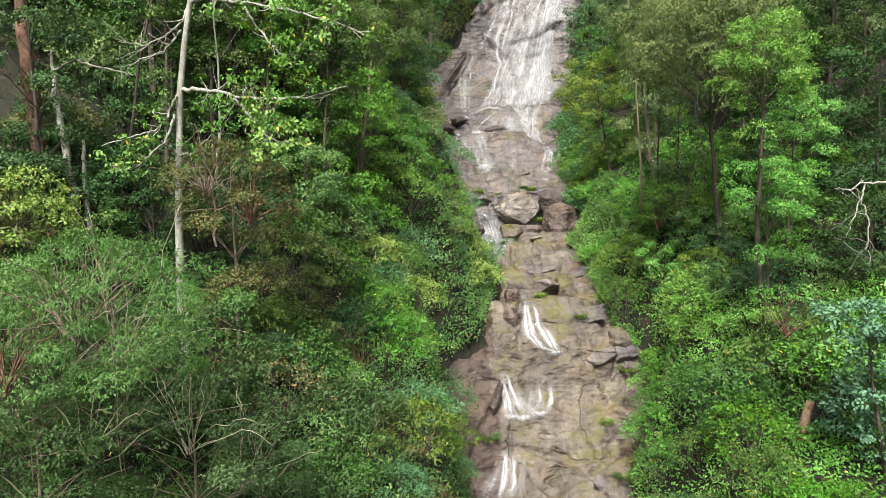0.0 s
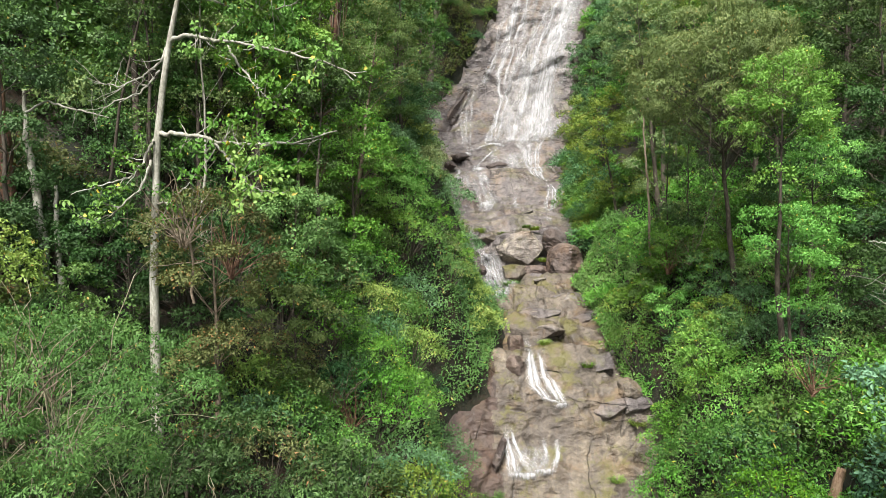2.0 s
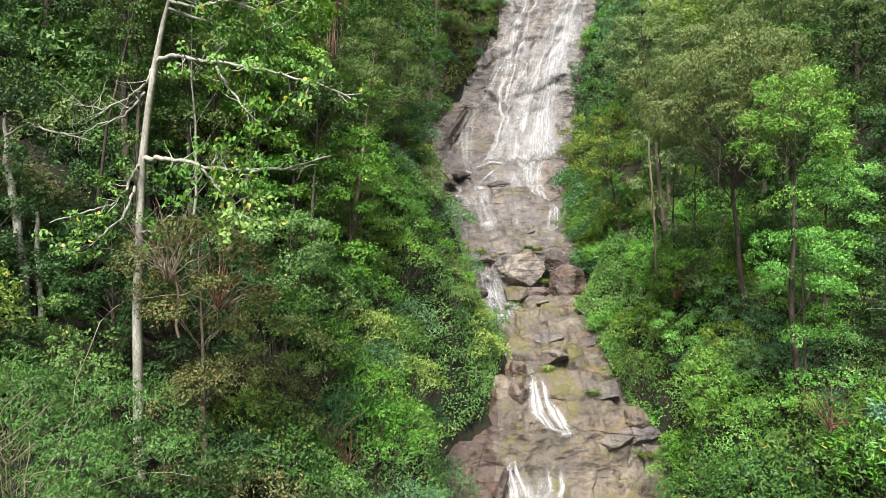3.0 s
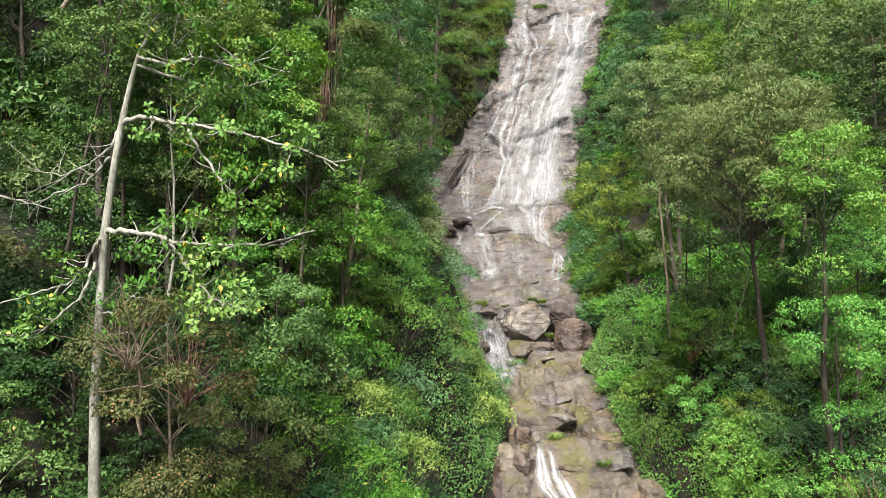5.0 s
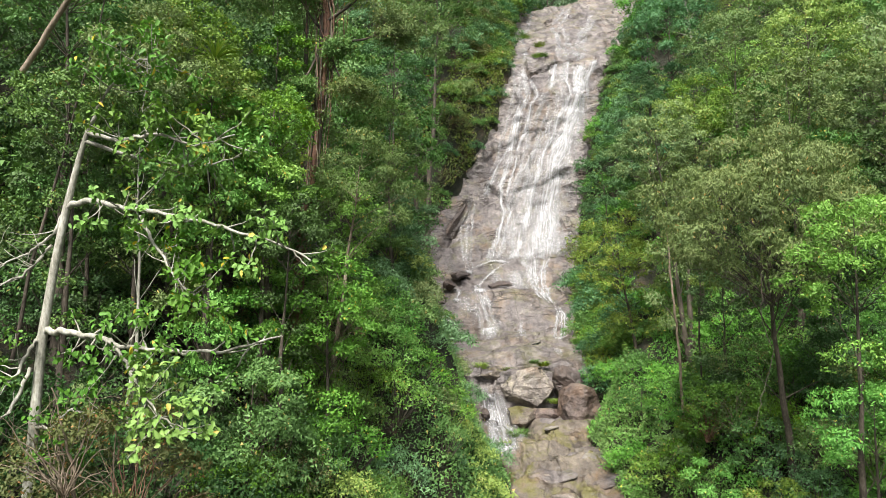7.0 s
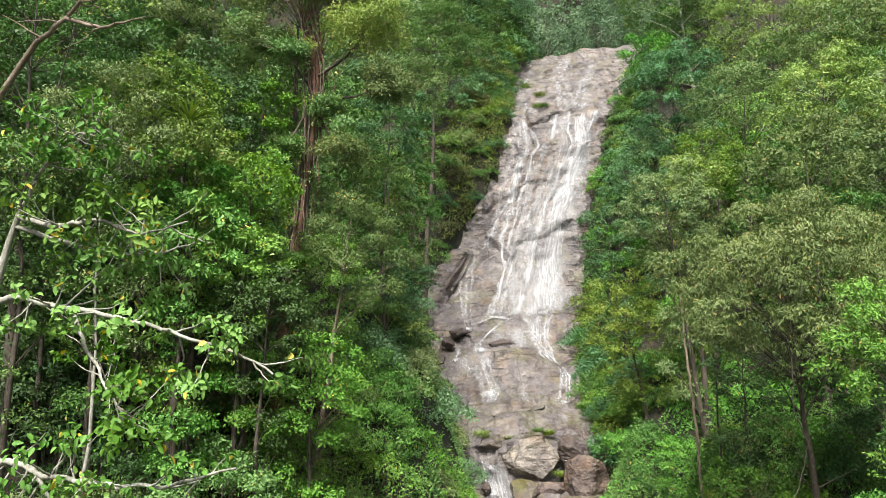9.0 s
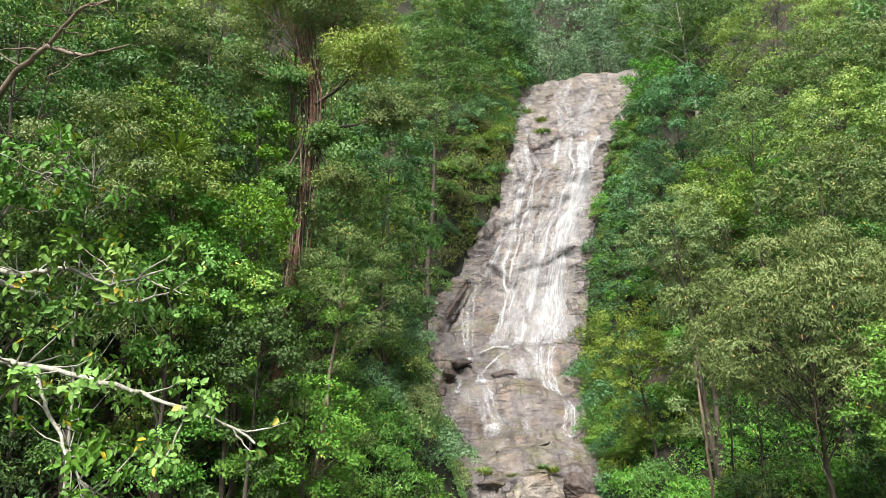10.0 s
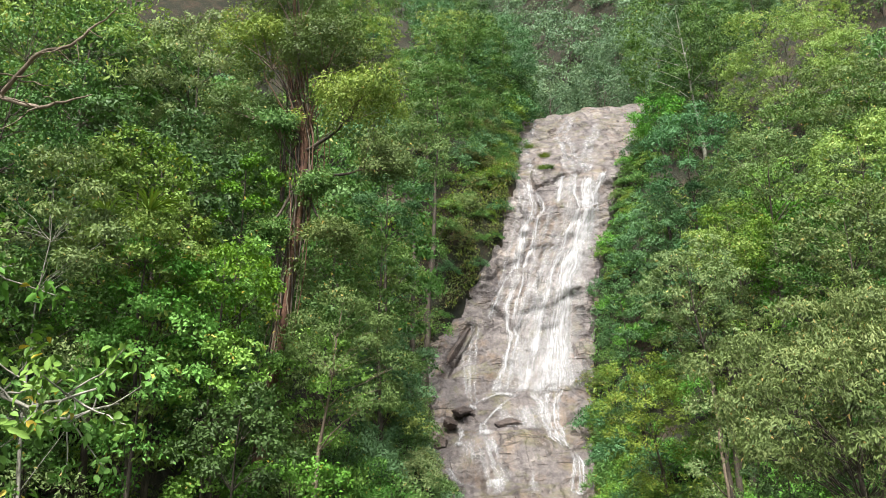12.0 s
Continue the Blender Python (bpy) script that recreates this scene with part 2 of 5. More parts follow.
LEAF = {
    # plain dark foliage, and also the stand-in for shade in forest recesses
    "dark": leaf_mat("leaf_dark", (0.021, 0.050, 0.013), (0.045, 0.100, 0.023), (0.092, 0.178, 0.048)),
    "mid": leaf_mat("leaf_mid", (0.036, 0.088, 0.018), (0.078, 0.174, 0.032), (0.160, 0.288, 0.072), (0.30, 0.25, 0.07), 0.012),
    "bright": leaf_mat("leaf_bright", (0.048, 0.140, 0.017), (0.104, 0.265, 0.030), (0.205, 0.41, 0.068), (0.42, 0.38, 0.07), 0.01, 0.45),
    "olive": leaf_mat("leaf_olive", (0.050, 0.088, 0.024), (0.112, 0.182, 0.045), (0.225, 0.295, 0.095), (0.36, 0.28, 0.09), 0.012),
    "yellow": leaf_mat("leaf_yellow", (0.065, 0.13, 0.017), (0.14, 0.245, 0.034), (0.275, 0.365, 0.07), (0.36, 0.30, 0.07), 0.015),
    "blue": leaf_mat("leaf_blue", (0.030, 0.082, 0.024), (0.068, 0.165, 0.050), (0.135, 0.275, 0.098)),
    "brown": leaf_mat("leaf_brown", (0.065, 0.085, 0.026), (0.125, 0.155, 0.045), (0.20, 0.235, 0.075), (0.32, 0.19, 0.09), 0.06, 0.6),
    "lime": leaf_mat("leaf_lime", (0.050, 0.130, 0.016), (0.100, 0.225, 0.030), (0.19, 0.34, 0.065), (0.44, 0.36, 0.06), 0.02),
    "teal": leaf_mat("leaf_teal", (0.034, 0.095, 0.038), (0.080, 0.190, 0.080), (0.155, 0.30, 0.145)),
    # paler and bluer than the other greens: distance haze mixed into the colour
    "far": leaf_mat("leaf_far_haze", (0.036, 0.082, 0.036), (0.098, 0.185, 0.076), (0.22, 0.33, 0.145)),
}
BARK_PALE = bark_mat("bark_pale", (0.10, 0.10, 0.075), (0.25, 0.245, 0.20), (0.44, 0.435, 0.38))
BARK_DARK = bark_mat("bark_dark", (0.022, 0.018, 0.013), (0.055, 0.044, 0.032), (0.115, 0.096, 0.074))
BARK_RED = bark_mat("bark_red", (0.034, 0.018, 0.012), (0.125, 0.062, 0.038), (0.27, 0.165, 0.105))
TWIG = bark_mat("twig_dry", (0.09, 0.07, 0.045), (0.18, 0.14, 0.10), (0.30, 0.25, 0.19))
TWIG_PALE = bark_mat("twig_pale", (0.17, 0.15, 0.09), (0.30, 0.27, 0.18), (0.44, 0.40, 0.30))
BARK_DEAD = bark_mat("bark_dead", (0.10, 0.055, 0.032), (0.22, 0.13, 0.08), (0.36, 0.25, 0.17))
ROCK_FLANK = rock_mat("granite_flank", 0.15, (0.62, 0.47, 0.40), 0.5, 0.6, 0.8)
DARK_STONE = rock_mat("granite_dark", 0.0, (0.62, 0.53, 0.49), 0.3, 0.5)
ROCK = rock_mat("granite_wet", 0.35, (1.0, 0.965, 0.975), 0.38, 0.62)
ROCK_WARM = rock_mat("granite_ochre", 0.75, (0.92, 0.84, 0.70), 0.5, 0.5, 1.0)
BOULDER = rock_mat("granite_boulder", 0.3, (1.25, 1.2, 1.1), 0.35, 0.1, 1.3)
BROWN_STONE = rock_mat("granite_brown", 0.1, (1.0, 0.83, 0.74), 0.35, 0.6)
SPRAY = water_mat("spray_foam", 0.25, 0.8, 3.0)
SOIL = soil_mat("forest_soil")
FOAM = water_mat("white_water", 0.14, 0.72, 6.0)
WHITE = water_mat("white_foam", 0.12, 0.88, 7.0, 0.42)
VEIL = water_mat("thin_water", 0.05, 0.42, 6.0)


# ---- the lie of the land: heights by distance y up the gorge ----
BED_Y = [-70, 0, 20, 33, 36, 38, 40.5, 42, 43.5, 44.8, 46, 49.6, 51.8, 57, 58.9, 60.1, 64, 69, 71, 72.5, 75, 77, 80, 82.5, 84, 87, 89, 90, 94, 107, 120, 135, 170, 240, 340, 520]
BED_Z = [-45, -22, -15, -9.6, -7.2, -5.0, -2.3, 0.2, 0.7, 2.1, 2.5, 3.9, 5.2, 5.7, 5.9, 9.3, 10.5, 11.3, 13.4, 14.9, 15.6, 18.0, 21.5, 25, 29, 36, 41.5, 43.6, 46, 55.5, 64.6, 67, 76, 115, 235, 350]
EDGE_Y = [0, 30, 37, 41, 43, 49, 55, 60, 66, 71, 76, 79.5, 82.5, 84.5, 87, 90, 105, 120, 160, 520]
EDGE_L = [2, 2.0, 1.4, -0.2, 2.6, 4.4, 2.7, 1.7, 0.4, -0.9, -2.0, -2.2, -0.4, 4.4, 7.0, 8.9, 10.8, 14.4, 24, 26]
EDGE_R = [9, 10, 10.4, 12.6, 11.0, 10.4, 9.9, 11.3, 11.5, 12.3, 13.5, 14.4, 15.3, 16.4, 18.4, 21.0, 29.6, 38.5, 44, 48]
BANK_Y = [-70, 0, 14, 20, 26, 30, 32, 36, 39, 42, 48, 54, 60, 66, 72, 80, 87, 92, 107, 120, 170, 240, 340, 520]
BANK_L = [-32, -16, -9, -5.5, -2.8, -0.8, 1.2, 4.2, 6.6, 8.6, 12.0, 14.2, 16.5, 18.5, 20.5, 28, 37, 46, 58, 68, 85, 125, 245, 360]
BANK_R = [-32, -15, -9, -6.2, -3.6, -2.6, -2.4, 1.6, 3.4, 5.0, 7.0, 8.4, 11, 13.5, 17, 24, 38, 47, 60, 70, 85, 125, 245, 360]
SLOPE_L, SLOPE_R = 0.75, 0.72


def at(y, ys, vs):
    return float(np.interp(y, ys, vs))


def bed(y):
    return at(y, BED_Y, BED_Z)


def fbm(x, y, z, octaves=4):
    return noise.fractal(Vector((x, y, z)), 1.0, 2.0, octaves)


def ground(x, y):
    """Height of the forest floor."""
    l, r = at(y, EDGE_Y, EDGE_L), at(y, EDGE_Y, EDGE_R)
    b = bed(y)
    if l <= x <= r:
        return min(b, bed(y - 1.6)) - 0.7 - 2.6 * min(1.0, min(x - l, r - x) / 1.2)
    d, bank, slope = (l - x, at(y, BANK_Y, BANK_L), SLOPE_L) if x < l else (x - r, at(y, BANK_Y, BANK_R), SLOPE_R)
    k = min(1.0, d / ((5.0 if 44 < y < 66 else 3.2) if x < l else 3.0))
    k = k * k * (3 - 2 * k)
    h = bank + slope * (d - 2.5) + 0.25 * max(0, d - 25)
    return (b - 0.2) * (1 - k) + h * k + k * 0.9 * fbm(x * 0.16, y * 0.16, 3.1)


# arc length along the bed's middle line, so that steep faces get as many rows as flat ones
_sy = np.arange(28.0, 131.0, 0.05)
_sz = np.interp(_sy, BED_Y, BED_Z)
_sz = np.convolve(np.pad(_sz, 6, mode="edge"), np.ones(13) / 13, "valid")
_ss = np.concatenate([[0], np.cumsum(np.hypot(np.diff(_sy), np.diff(_sz)))])
ARC = float(_ss[-1])


def bed_point(x, s):
    """A point of the rock bed and its outward normal: x across, s metres along the fall from below."""
    y, z = float(np.interp(s, _ss, _sy)), float(np.interp(s, _ss, _sz))
    y2, z2 = float(np.interp(s + 0.6, _ss, _sy)), float(np.interp(s + 0.6, _ss, _sz))
    y1, z1 = float(np.interp(s - 0.6, _ss, _sy)), float(np.interp(s - 0.6, _ss, _sz))
    t = Vector((0, y2 - y1, z2 - z1)).normalized()
    nrm = Vector((0, -t.z, t.y))
    if y > 92:
        z += 0.11 * min(1.0, (y - 92) / 25) * (x - 25)
    p = Vector((x, y, z))
    q = p + noise.noise_vector(p * 0.35) * 0.9
    steep = max(0.0, t.z)
    # jointed sheets: each stands a little prouder or deeper than the next, tilted, with a groove between
    sheet = Vector((q.x * 0.17, (s - 0.22 * q.x) * 0.34 + 0.8 * noise.noise(p * 0.25), 4.0))
    far, seat = noise.voronoi(sheet)
    own = noise.cell(seat[0] * 7.3 + Vector((0.5, 0.5, 0.5)))
    rough = 1.35 if y < 60 else 1.0
    rel = rough * (0.42 * (own - 0.5) + 0.26 * (sheet.y - seat[0].y) + 0.10 * (own - 0.3) * (sheet.x - seat[0].x))
    rel -= 0.12 * rough * max(0.0, 1 - (far[1] - far[0]) / 0.06)
    small = Vector((q.x * 0.45, (s + 0.3 * q.x) * 0.9, 9.0))
    sfar, sseat = noise.voronoi(small)
    rel += (0.14 if y < 60 else 0.10) * (noise.cell(sseat[0] * 5.1 + Vector((0.5, 0.5, 0.5))) - 0.5)
    dome = math.exp(-((x - 5.2) / 4.6) ** 4 - ((y - 71.2) / 2.6) ** 2)
    rel = rel * (1 - 0.7 * dome) + 0.9 * dome
    gx, gz = p.x - 1.9, p.z - 22.9
    along, across = gx * 0.52 + gz * 0.855, gx * 0.855 - gz * 0.52
    if abs(along) < 3.4 and abs(across) < 0.6 and 77.5 < p.y < 85:
        rel -= 1.0 * (1 - abs(across) / 0.6) ** 0.6 * min(1.0, (3.4 - abs(along)) / 0.8)
    rel += 0.5 * fbm(p.x * 0.2, p.y * 0.2, p.z * 0.2, 3)
    rel += (0.34 if y < 62 else 0.2) * (0.3 - abs(fbm(q.x * 0.55, q.y * 0.6, q.z * 0.9, 5))) * (1 - 0.6 * dome)
    l, r = at(y, EDGE_Y, EDGE_L), at(y, EDGE_Y, EDGE_R)
    m = (x - 0.5 * (l + r)) / (0.5 * (r - l))
    rel -= 6.0 * max(0.0, abs(m) - 0.98 + 0.09 * fbm(p.x * 0.5, p.y * 0.5, p.z * 0.5, 3))
    return p + nrm * rel, nrm


def mesh_ob(name, verts, faces, material, parent=None, smooth=True, label="", uvs=None):
    me = bpy.data.meshes.new(name)
    verts = np.asarray(verts, dtype=np.float32)
    if len(faces) and isinstance(faces, np.ndarray):
        k = faces.shape[1]
        me.vertices.add(len(verts))
        me.vertices.foreach_set("co", verts.ravel())
        me.loops.add(faces.size)
        me.loops.foreach_set("vertex_index", faces.astype(np.int32).ravel())
        me.polygons.add(len(faces))
        me.polygons.foreach_set("loop_start", np.arange(0, faces.size, k, dtype=np.int32))
        me.update(calc_edges=True)
    else:
        me.from_pydata([tuple(v) for v in verts], [], faces)
        me.update()
    if smooth:
        me.polygons.foreach_set("use_smooth", np.ones(len(me.polygons), dtype=bool))
    for uname, data in (uvs or {}).items():
        lay = me.uv_layers.new(name=uname)
        idx = np.empty(len(me.loops), dtype=np.int32)
        me.loops.foreach_get("vertex_index", idx)
        lay.data.foreach_set("uv", np.asarray(data, dtype=np.float32)[idx].ravel())
    me.materials.append(material)
    ob = new(name, me)
    if parent:
        ob.parent = parent
    if label:
        ob["label"] = label
    return ob


def grid_faces(nr, nc):
    i = np.arange(nr - 1)[:, None] * nc + np.arange(nc - 1)[None, :]
    return np.stack([i, i + 1, i + nc + 1, i + nc], -1).reshape(-1, 4)


# forest floor: one sheet from behind the camera to the far hill
_ys = np.concatenate([np.arange(-70, 20, 3.0), np.arange(20, 135, 1.0), np.arange(135, 330, 6.0), [340, 360, 390, 430, 470, 520]])
_xs = np.concatenate([[-260, -200, -150, -115, -90], np.arange(-70, -20, 4.0), np.arange(-20, 34, 0.9), np.arange(34, 80, 4.0), [95, 120, 160, 210, 280]])
_v = [(x, y, ground(x, y)) for y in _ys for x in _xs]
floor_ob = mesh_ob("ground", _v, grid_faces(len(_ys), len(_xs)), SOIL)
tagged(floor_ob, "dark forest soil of a steep wooded gorge", "ground", kind="structure")

# rock bed of the waterfall
_nr, _nc = int(ARC / 0.18), 108
_v = []
for i in range(_nr):
    s = ARC * i / (_nr - 1)
    y = float(np.interp(s, _ss, _sy))
    l, r = at(y, EDGE_Y, EDGE_L) - 1.1, at(y, EDGE_Y, EDGE_R) + 1.1
    _v += [tuple(bed_point(l + (r - l) * j / (_nc - 1), s)[0]) for j in range(_nc)]
rock = mesh_ob("rock_face", _v, grid_faces(_nr, _nc), ROCK, smooth=False)
rock.data.materials.append(ROCK_WARM)
_low = [int(_v[int(i)][1] + 2.5 * fbm(_v[int(i)][0] * 0.3, _v[int(i)][1] * 0.3, 2.0, 3) < 57.5) for i in grid_faces(_nr, _nc)[:, 0]]
rock.data.materials.append(ROCK_FLANK)
_low = [2 if k and _v[int(i)][0] + 0.7 * fbm(_v[int(i)][0] * 0.5, _v[int(i)][1] * 0.5, 5.0, 3) < 2.9 and _v[int(i)][1] < 44.5 else k for k, i in zip(_low, grid_faces(_nr, _nc)[:, 0])]
rock.data.polygons.foreach_set("material_index", _low)
tagged(rock, "stepped grey-brown granite bed of the waterfall, wet and stained", "rock face", kind="structure")


# ---- the water: strands that follow the rock, given as x and the way along the bed, with widths ----
waterfall = new("waterfall")
tagged(waterfall, "white waterfall in thin strands over stepped grey rock", "waterfall")


def strand(name, pts, width, subs, material, rng, lift=0.10):
    """One strand: ribbons side by side down a line of (x, arc) on the bed."""
    xs, ss = [p[0] for p in pts], [p[1] for p in pts]
    order = np.argsort(ss)
    xs, ss = np.array(xs)[order], np.array(ss)[order]
    wd = np.array(width if isinstance(width, (list, tuple)) else [width] * len(pts), dtype=float)[order]
    s0, s1 = ss[0], ss[-1]
    for k in range(subs):
        verts, uv, edge = [], [], []
        off = 0 if subs == 1 else (k / (subs - 1) - 0.5) * 0.9 + rng.uniform(-0.1, 0.1)
        a, b = s0 - rng.uniform(0, 0.25), s1 - rng.uniform(0, 0.10) * (s1 - s0) * (k > 0)
        n = max(6, int((b - a) / 0.22))
        w = (1.9 / subs + 0.12) * rng.uniform(0.6, 1.4)
        ph, nc = rng.uniform(0, 50), 7
        for i in range(n):
            s = a + (b - a) * i / (n - 1)
            width_here = 1.15 * float(np.interp(s, ss, wd))
            cx = float(np.interp(s, ss, xs)) + off * width_here + 0.3 * noise.noise(Vector((ph, s * 0.4, 0))) * min(1, width_here) + 0.1 * noise.noise(Vector((ph, s * 1.9, 5)))
            ww = width_here * w * (0.75 + 0.5 * noise.noise(Vector((ph, s * 0.9, 9))))
            taper = min(1.0, (i + 0.5) / 3, (n - i - 0.5) / 3)
            for j in range(nc):
                u = 2 * j / (nc - 1) - 1
                p, nr = bed_point(cx + u * ww * 0.5, s)
                p0, _ = bed_point(cx, s + 0.35)
                p = p.lerp(Vector((p.x, p0.y, p0.z)), 0.25)
                verts.append(tuple(p + nr * (lift + 0.05 * (1 - u * u) + 0.012 * k) + Vector((0, 0, 0.02))))
                uv.append((cx * 0.2 + u * ww * 0.5 + ph, s))
                edge.append(((1 - abs(u) ** 1.8) * taper * 1.15, 0))
        mesh_ob(name, verts, grid_faces(n, nc), material, waterfall, uvs={"UVMap": uv, "edge": edge})


_rng = random.Random(4)
FALLS = [
    (VEIL, 2, (2.2, 2.4, 2.6, 3.2, 4.2, 4.8), ((16.7, 90.0), (16.0, 83.0), (13.6, 77.0), (11.4, 70.0), (9.9, 65.0), (9.2, 61.2))),
    (FOAM, 3, (1.76, 1.84, 1.7, 1.57, 1.9, 1.7, 1.9, 2.1, 2.4, 3.1, 3.3), ((16.9, 90.4), (16.5, 87.2), (16.4, 85.2), (16.5, 83.6), (15.5, 81.4), (14.1, 78.4), (12.7, 74.8), (11.8, 71.5), (11.0, 68.2), (10.1, 64.7), (9.5, 61.3))),
    (FOAM, 1, (0.5, 0.55, 0.48), ((14.5, 89.0), (13.8, 86.0), (13.3, 84.1))),
    (VEIL, 2, (0.6, 0.84, 0.94, 0.81, 0.68, 0.5, 0.44), ((13.2, 84.0), (12.3, 81.2), (11.3, 78.4), (10.2, 75.5), (9.2, 71.6), (8.4, 69.4), (7.6, 68.2))),
    (FOAM, 2, (0.68, 0.79, 1.09, 1.31, 1.17, 0.92, 0.79, 0.62, 0.67, 0.65, 0.74, 0.94), ((10.7, 88.0), (10.9, 85.3), (11.2, 83.6), (10.2, 80.7), (9.2, 77.8), (8.4, 74.8), (7.5, 71.6), (7.1, 69.3), (7.5, 68.2), (7.0, 66.0), (6.3, 63.3), (5.6, 61.1))),
    (FOAM, 1, (0.44, 0.49, 0.49), ((19.4, 89.6), (18.5, 87.1), (17.8, 85.5))),
    (VEIL, 2, (0.49, 0.61, 0.84, 0.94, 0.69, 0.52, 0.57, 0.51), ((9.6, 88.5), (9.7, 85.5), (9.0, 81.5), (8.0, 78.5), (7.4, 75.6), (6.6, 74.1), (6.0, 72.2), (5.2, 70.2))),
    (FOAM, 1, (0.2, 0.3, 0.3), ((7.2, 75.0), (6.3, 73.0), (5.2, 70.2))),
    (VEIL, 3, (0.39, 0.83, 0.91, 0.62, 0.41), ((3.8, 70.3), (3.3, 67.5), (2.9, 64.0), (2.9, 61.3), (3.1, 59.6))),
    (VEIL, 2, (0.53, 0.93, 0.68, 0.66, 0.64, 0.47), ((15.3, 79.9), (14.2, 75.5), (13.0, 71.5), (12.3, 67.5), (11.5, 63.9), (10.8, 61.2))),
    (VEIL, 2, (1.95, 2.27, 1.87, 1.6, 1.35), ((10.8, 74.2), (9.7, 71.6), (8.7, 67.5), (8.7, 64.0), (8.1, 61.2))),
    (FOAM, 3, (2.61, 1.53, 1.29, 0.85, 0.33), ((9.7, 61.4), (9.7, 59.6), (9.6, 56.7), (9.6, 53.7), (10.3, 53.0))),
    (FOAM, 2, (0.28, 0.55, 0.7), ((10.7, 52.5), (10.9, 51.5), (10.3, 48.4))),
    (FOAM, 1, (0.31, 0.26, 0.3, 0.35, 1.05), ((7.8, 61.2), (6.3, 60.3), (4.7, 58.5), (3.8, 57.5), (3.6, 54.4))),
    (FOAM, 1, (0.26, 0.26, 0.26), ((7.6, 61.4), (5.5, 60.9), (3.3, 59.9))),
    (FOAM, 1, (0.26, 0.2), ((3.1, 59.6), (2.2, 58.6))),
    (FOAM, 1, (0.35, 0.43, 0.28), ((1.8, 57.2), (2.0, 54.5), (1.6, 53.3))),
    (VEIL, 3, (1.43, 1.2, 1.17, 0.61), ((3.4, 54.1), (4.0, 51.9), (4.5, 49.6), (4.0, 47.9))),
    (FOAM, 1, (0.23, 0.23, 0.23, 0.23, 0.22), ((-1.3, 51.5), (0.6, 51.3), (1.1, 50.4), (1.6, 49.7), (2.8, 48.6))),
    (VEIL, 1, (0.85, 0.64), ((2.3, 53.6), (2.5, 51.4))),
    (VEIL, 1, (0.18, 0.39), ((7.3, 50.4), (7.0, 47.2))),
    (VEIL, 2, (1.53, 1.28), ((6.4, 59.6), (7.1, 56.3))),
    (VEIL, 2, (1.53, 1.26), ((8.2, 59.6), (8.2, 55.6))),
    (VEIL, 4, (0.86, 1.02, 1.27, 1.72, 1.83), ((3.8, 38.9), (4.1, 38.0), (4.5, 37.2), (4.1, 33.1), (4.1, 29.7))),
    (FOAM, 2, (0.8, 0.9, 1.0, 1.3, 1.5), ((3.7, 39.2), (3.9, 38.0), (4.3, 37.0), (4.2, 33.0), (4.1, 29.9))),
    (VEIL, 1, (0.34, 0.6, 0.5), ((0.4, 38.4), (0.8, 37.6), (0.9, 36.2))),
    (FOAM, 1, (0.46, 0.45), ((9.5, 43.7), (9.5, 42.5))),
    (FOAM, 1, (0.2, 0.28, 0.28, 0.3, 0.25), ((4.5, 25.2), (4.7, 23.8), (5.2, 23.6), (5.8, 23.5), (6.3, 23.4))),
    (FOAM, 1, (0.22, 0.26), ((5.5, 25.1), (5.7, 23.9))),
    (FOAM, 1, (0.22, 0.24), ((5.1, 23.3), (5.4, 22.0))),
    (WHITE, 2, (0.36, 0.64, 0.91, 0.68, 0.27), ((5.6, 22.1), (5.8, 20.8), (6.1, 19.6), (6.6, 18.6), (7.1, 18.1))),
    (WHITE, 2, (0.2, 0.53, 0.91, 1.41), ((3.7, 17.1), (3.9, 15.9), (4.1, 15.1), (4.4, 14.3))),
    (WHITE, 2, (0.66, 0.65, 0.71), ((6.2, 16.3), (6.2, 15.3), (5.8, 14.6))),
    (VEIL, 3, (1.12, 1.16), ((5.3, 16.0), (5.1, 14.6))),
    (VEIL, 3, (0.81, 0.91, 1.36), ((3.8, 12.4), (3.6, 11.1), (3.2, 9.6))),
    (WHITE, 2, (0.4, 0.35, 0.5), ((3.7, 12.3), (3.6, 11.0), (3.3, 9.6))),
    (VEIL, 2, (0.84, 0.9, 0.95, 1.26), ((21.0, 121.7), (17.2, 108.7), (16.9, 97.6), (16.9, 90.4))),
    (VEIL, 1, (0.66, 0.72, 0.74), ((15.5, 120.3), (11.8, 103.2), (10.9, 88.2))),
    (VEIL, 2, (0.76, 0.84, 0.89), ((23.1, 110.2), (19.8, 101.5), (17.5, 91.3))),
    (VEIL, 1, (0.58, 0.63), ((17.0, 105.3), (14.9, 89.9))),
]
for _m, _subs, _w, _pts in FALLS:
    strand("strand", _pts, _w, _subs, _m, _rng, 0.12)


def splash(x, s, w, d, seed):
    """Foam where a strand lands: a low ragged patch on the bed."""
    rng = random.Random(seed)
    verts, uv, edge = [], [], []
    nr, nc = 9, 11
    for i in range(nr):
        for j in range(nc):
            u, v = 2 * j / (nc - 1) - 1, 2 * i / (nr - 1) - 1
            p, nrm = bed_point(x + u * w * 0.5, s + v * d * 0.5)
            k = max(0.0, 1 - (u * u + v * v) * (0.9 + 0.5 * noise.noise(Vector((u * 2 + seed, v * 2, 0)))))
            verts.append(tuple(p + nrm * (0.06 + 0.22 * k + 0.08 * k * noise.noise(p * 3))))
            uv.append((u * w, v * d))
            edge.append((k ** 0.7 * 1.2, 0))
    mesh_ob("splash", verts, grid_faces(nr, nc), SPRAY, waterfall, uvs={"UVMap": uv, "edge": edge})


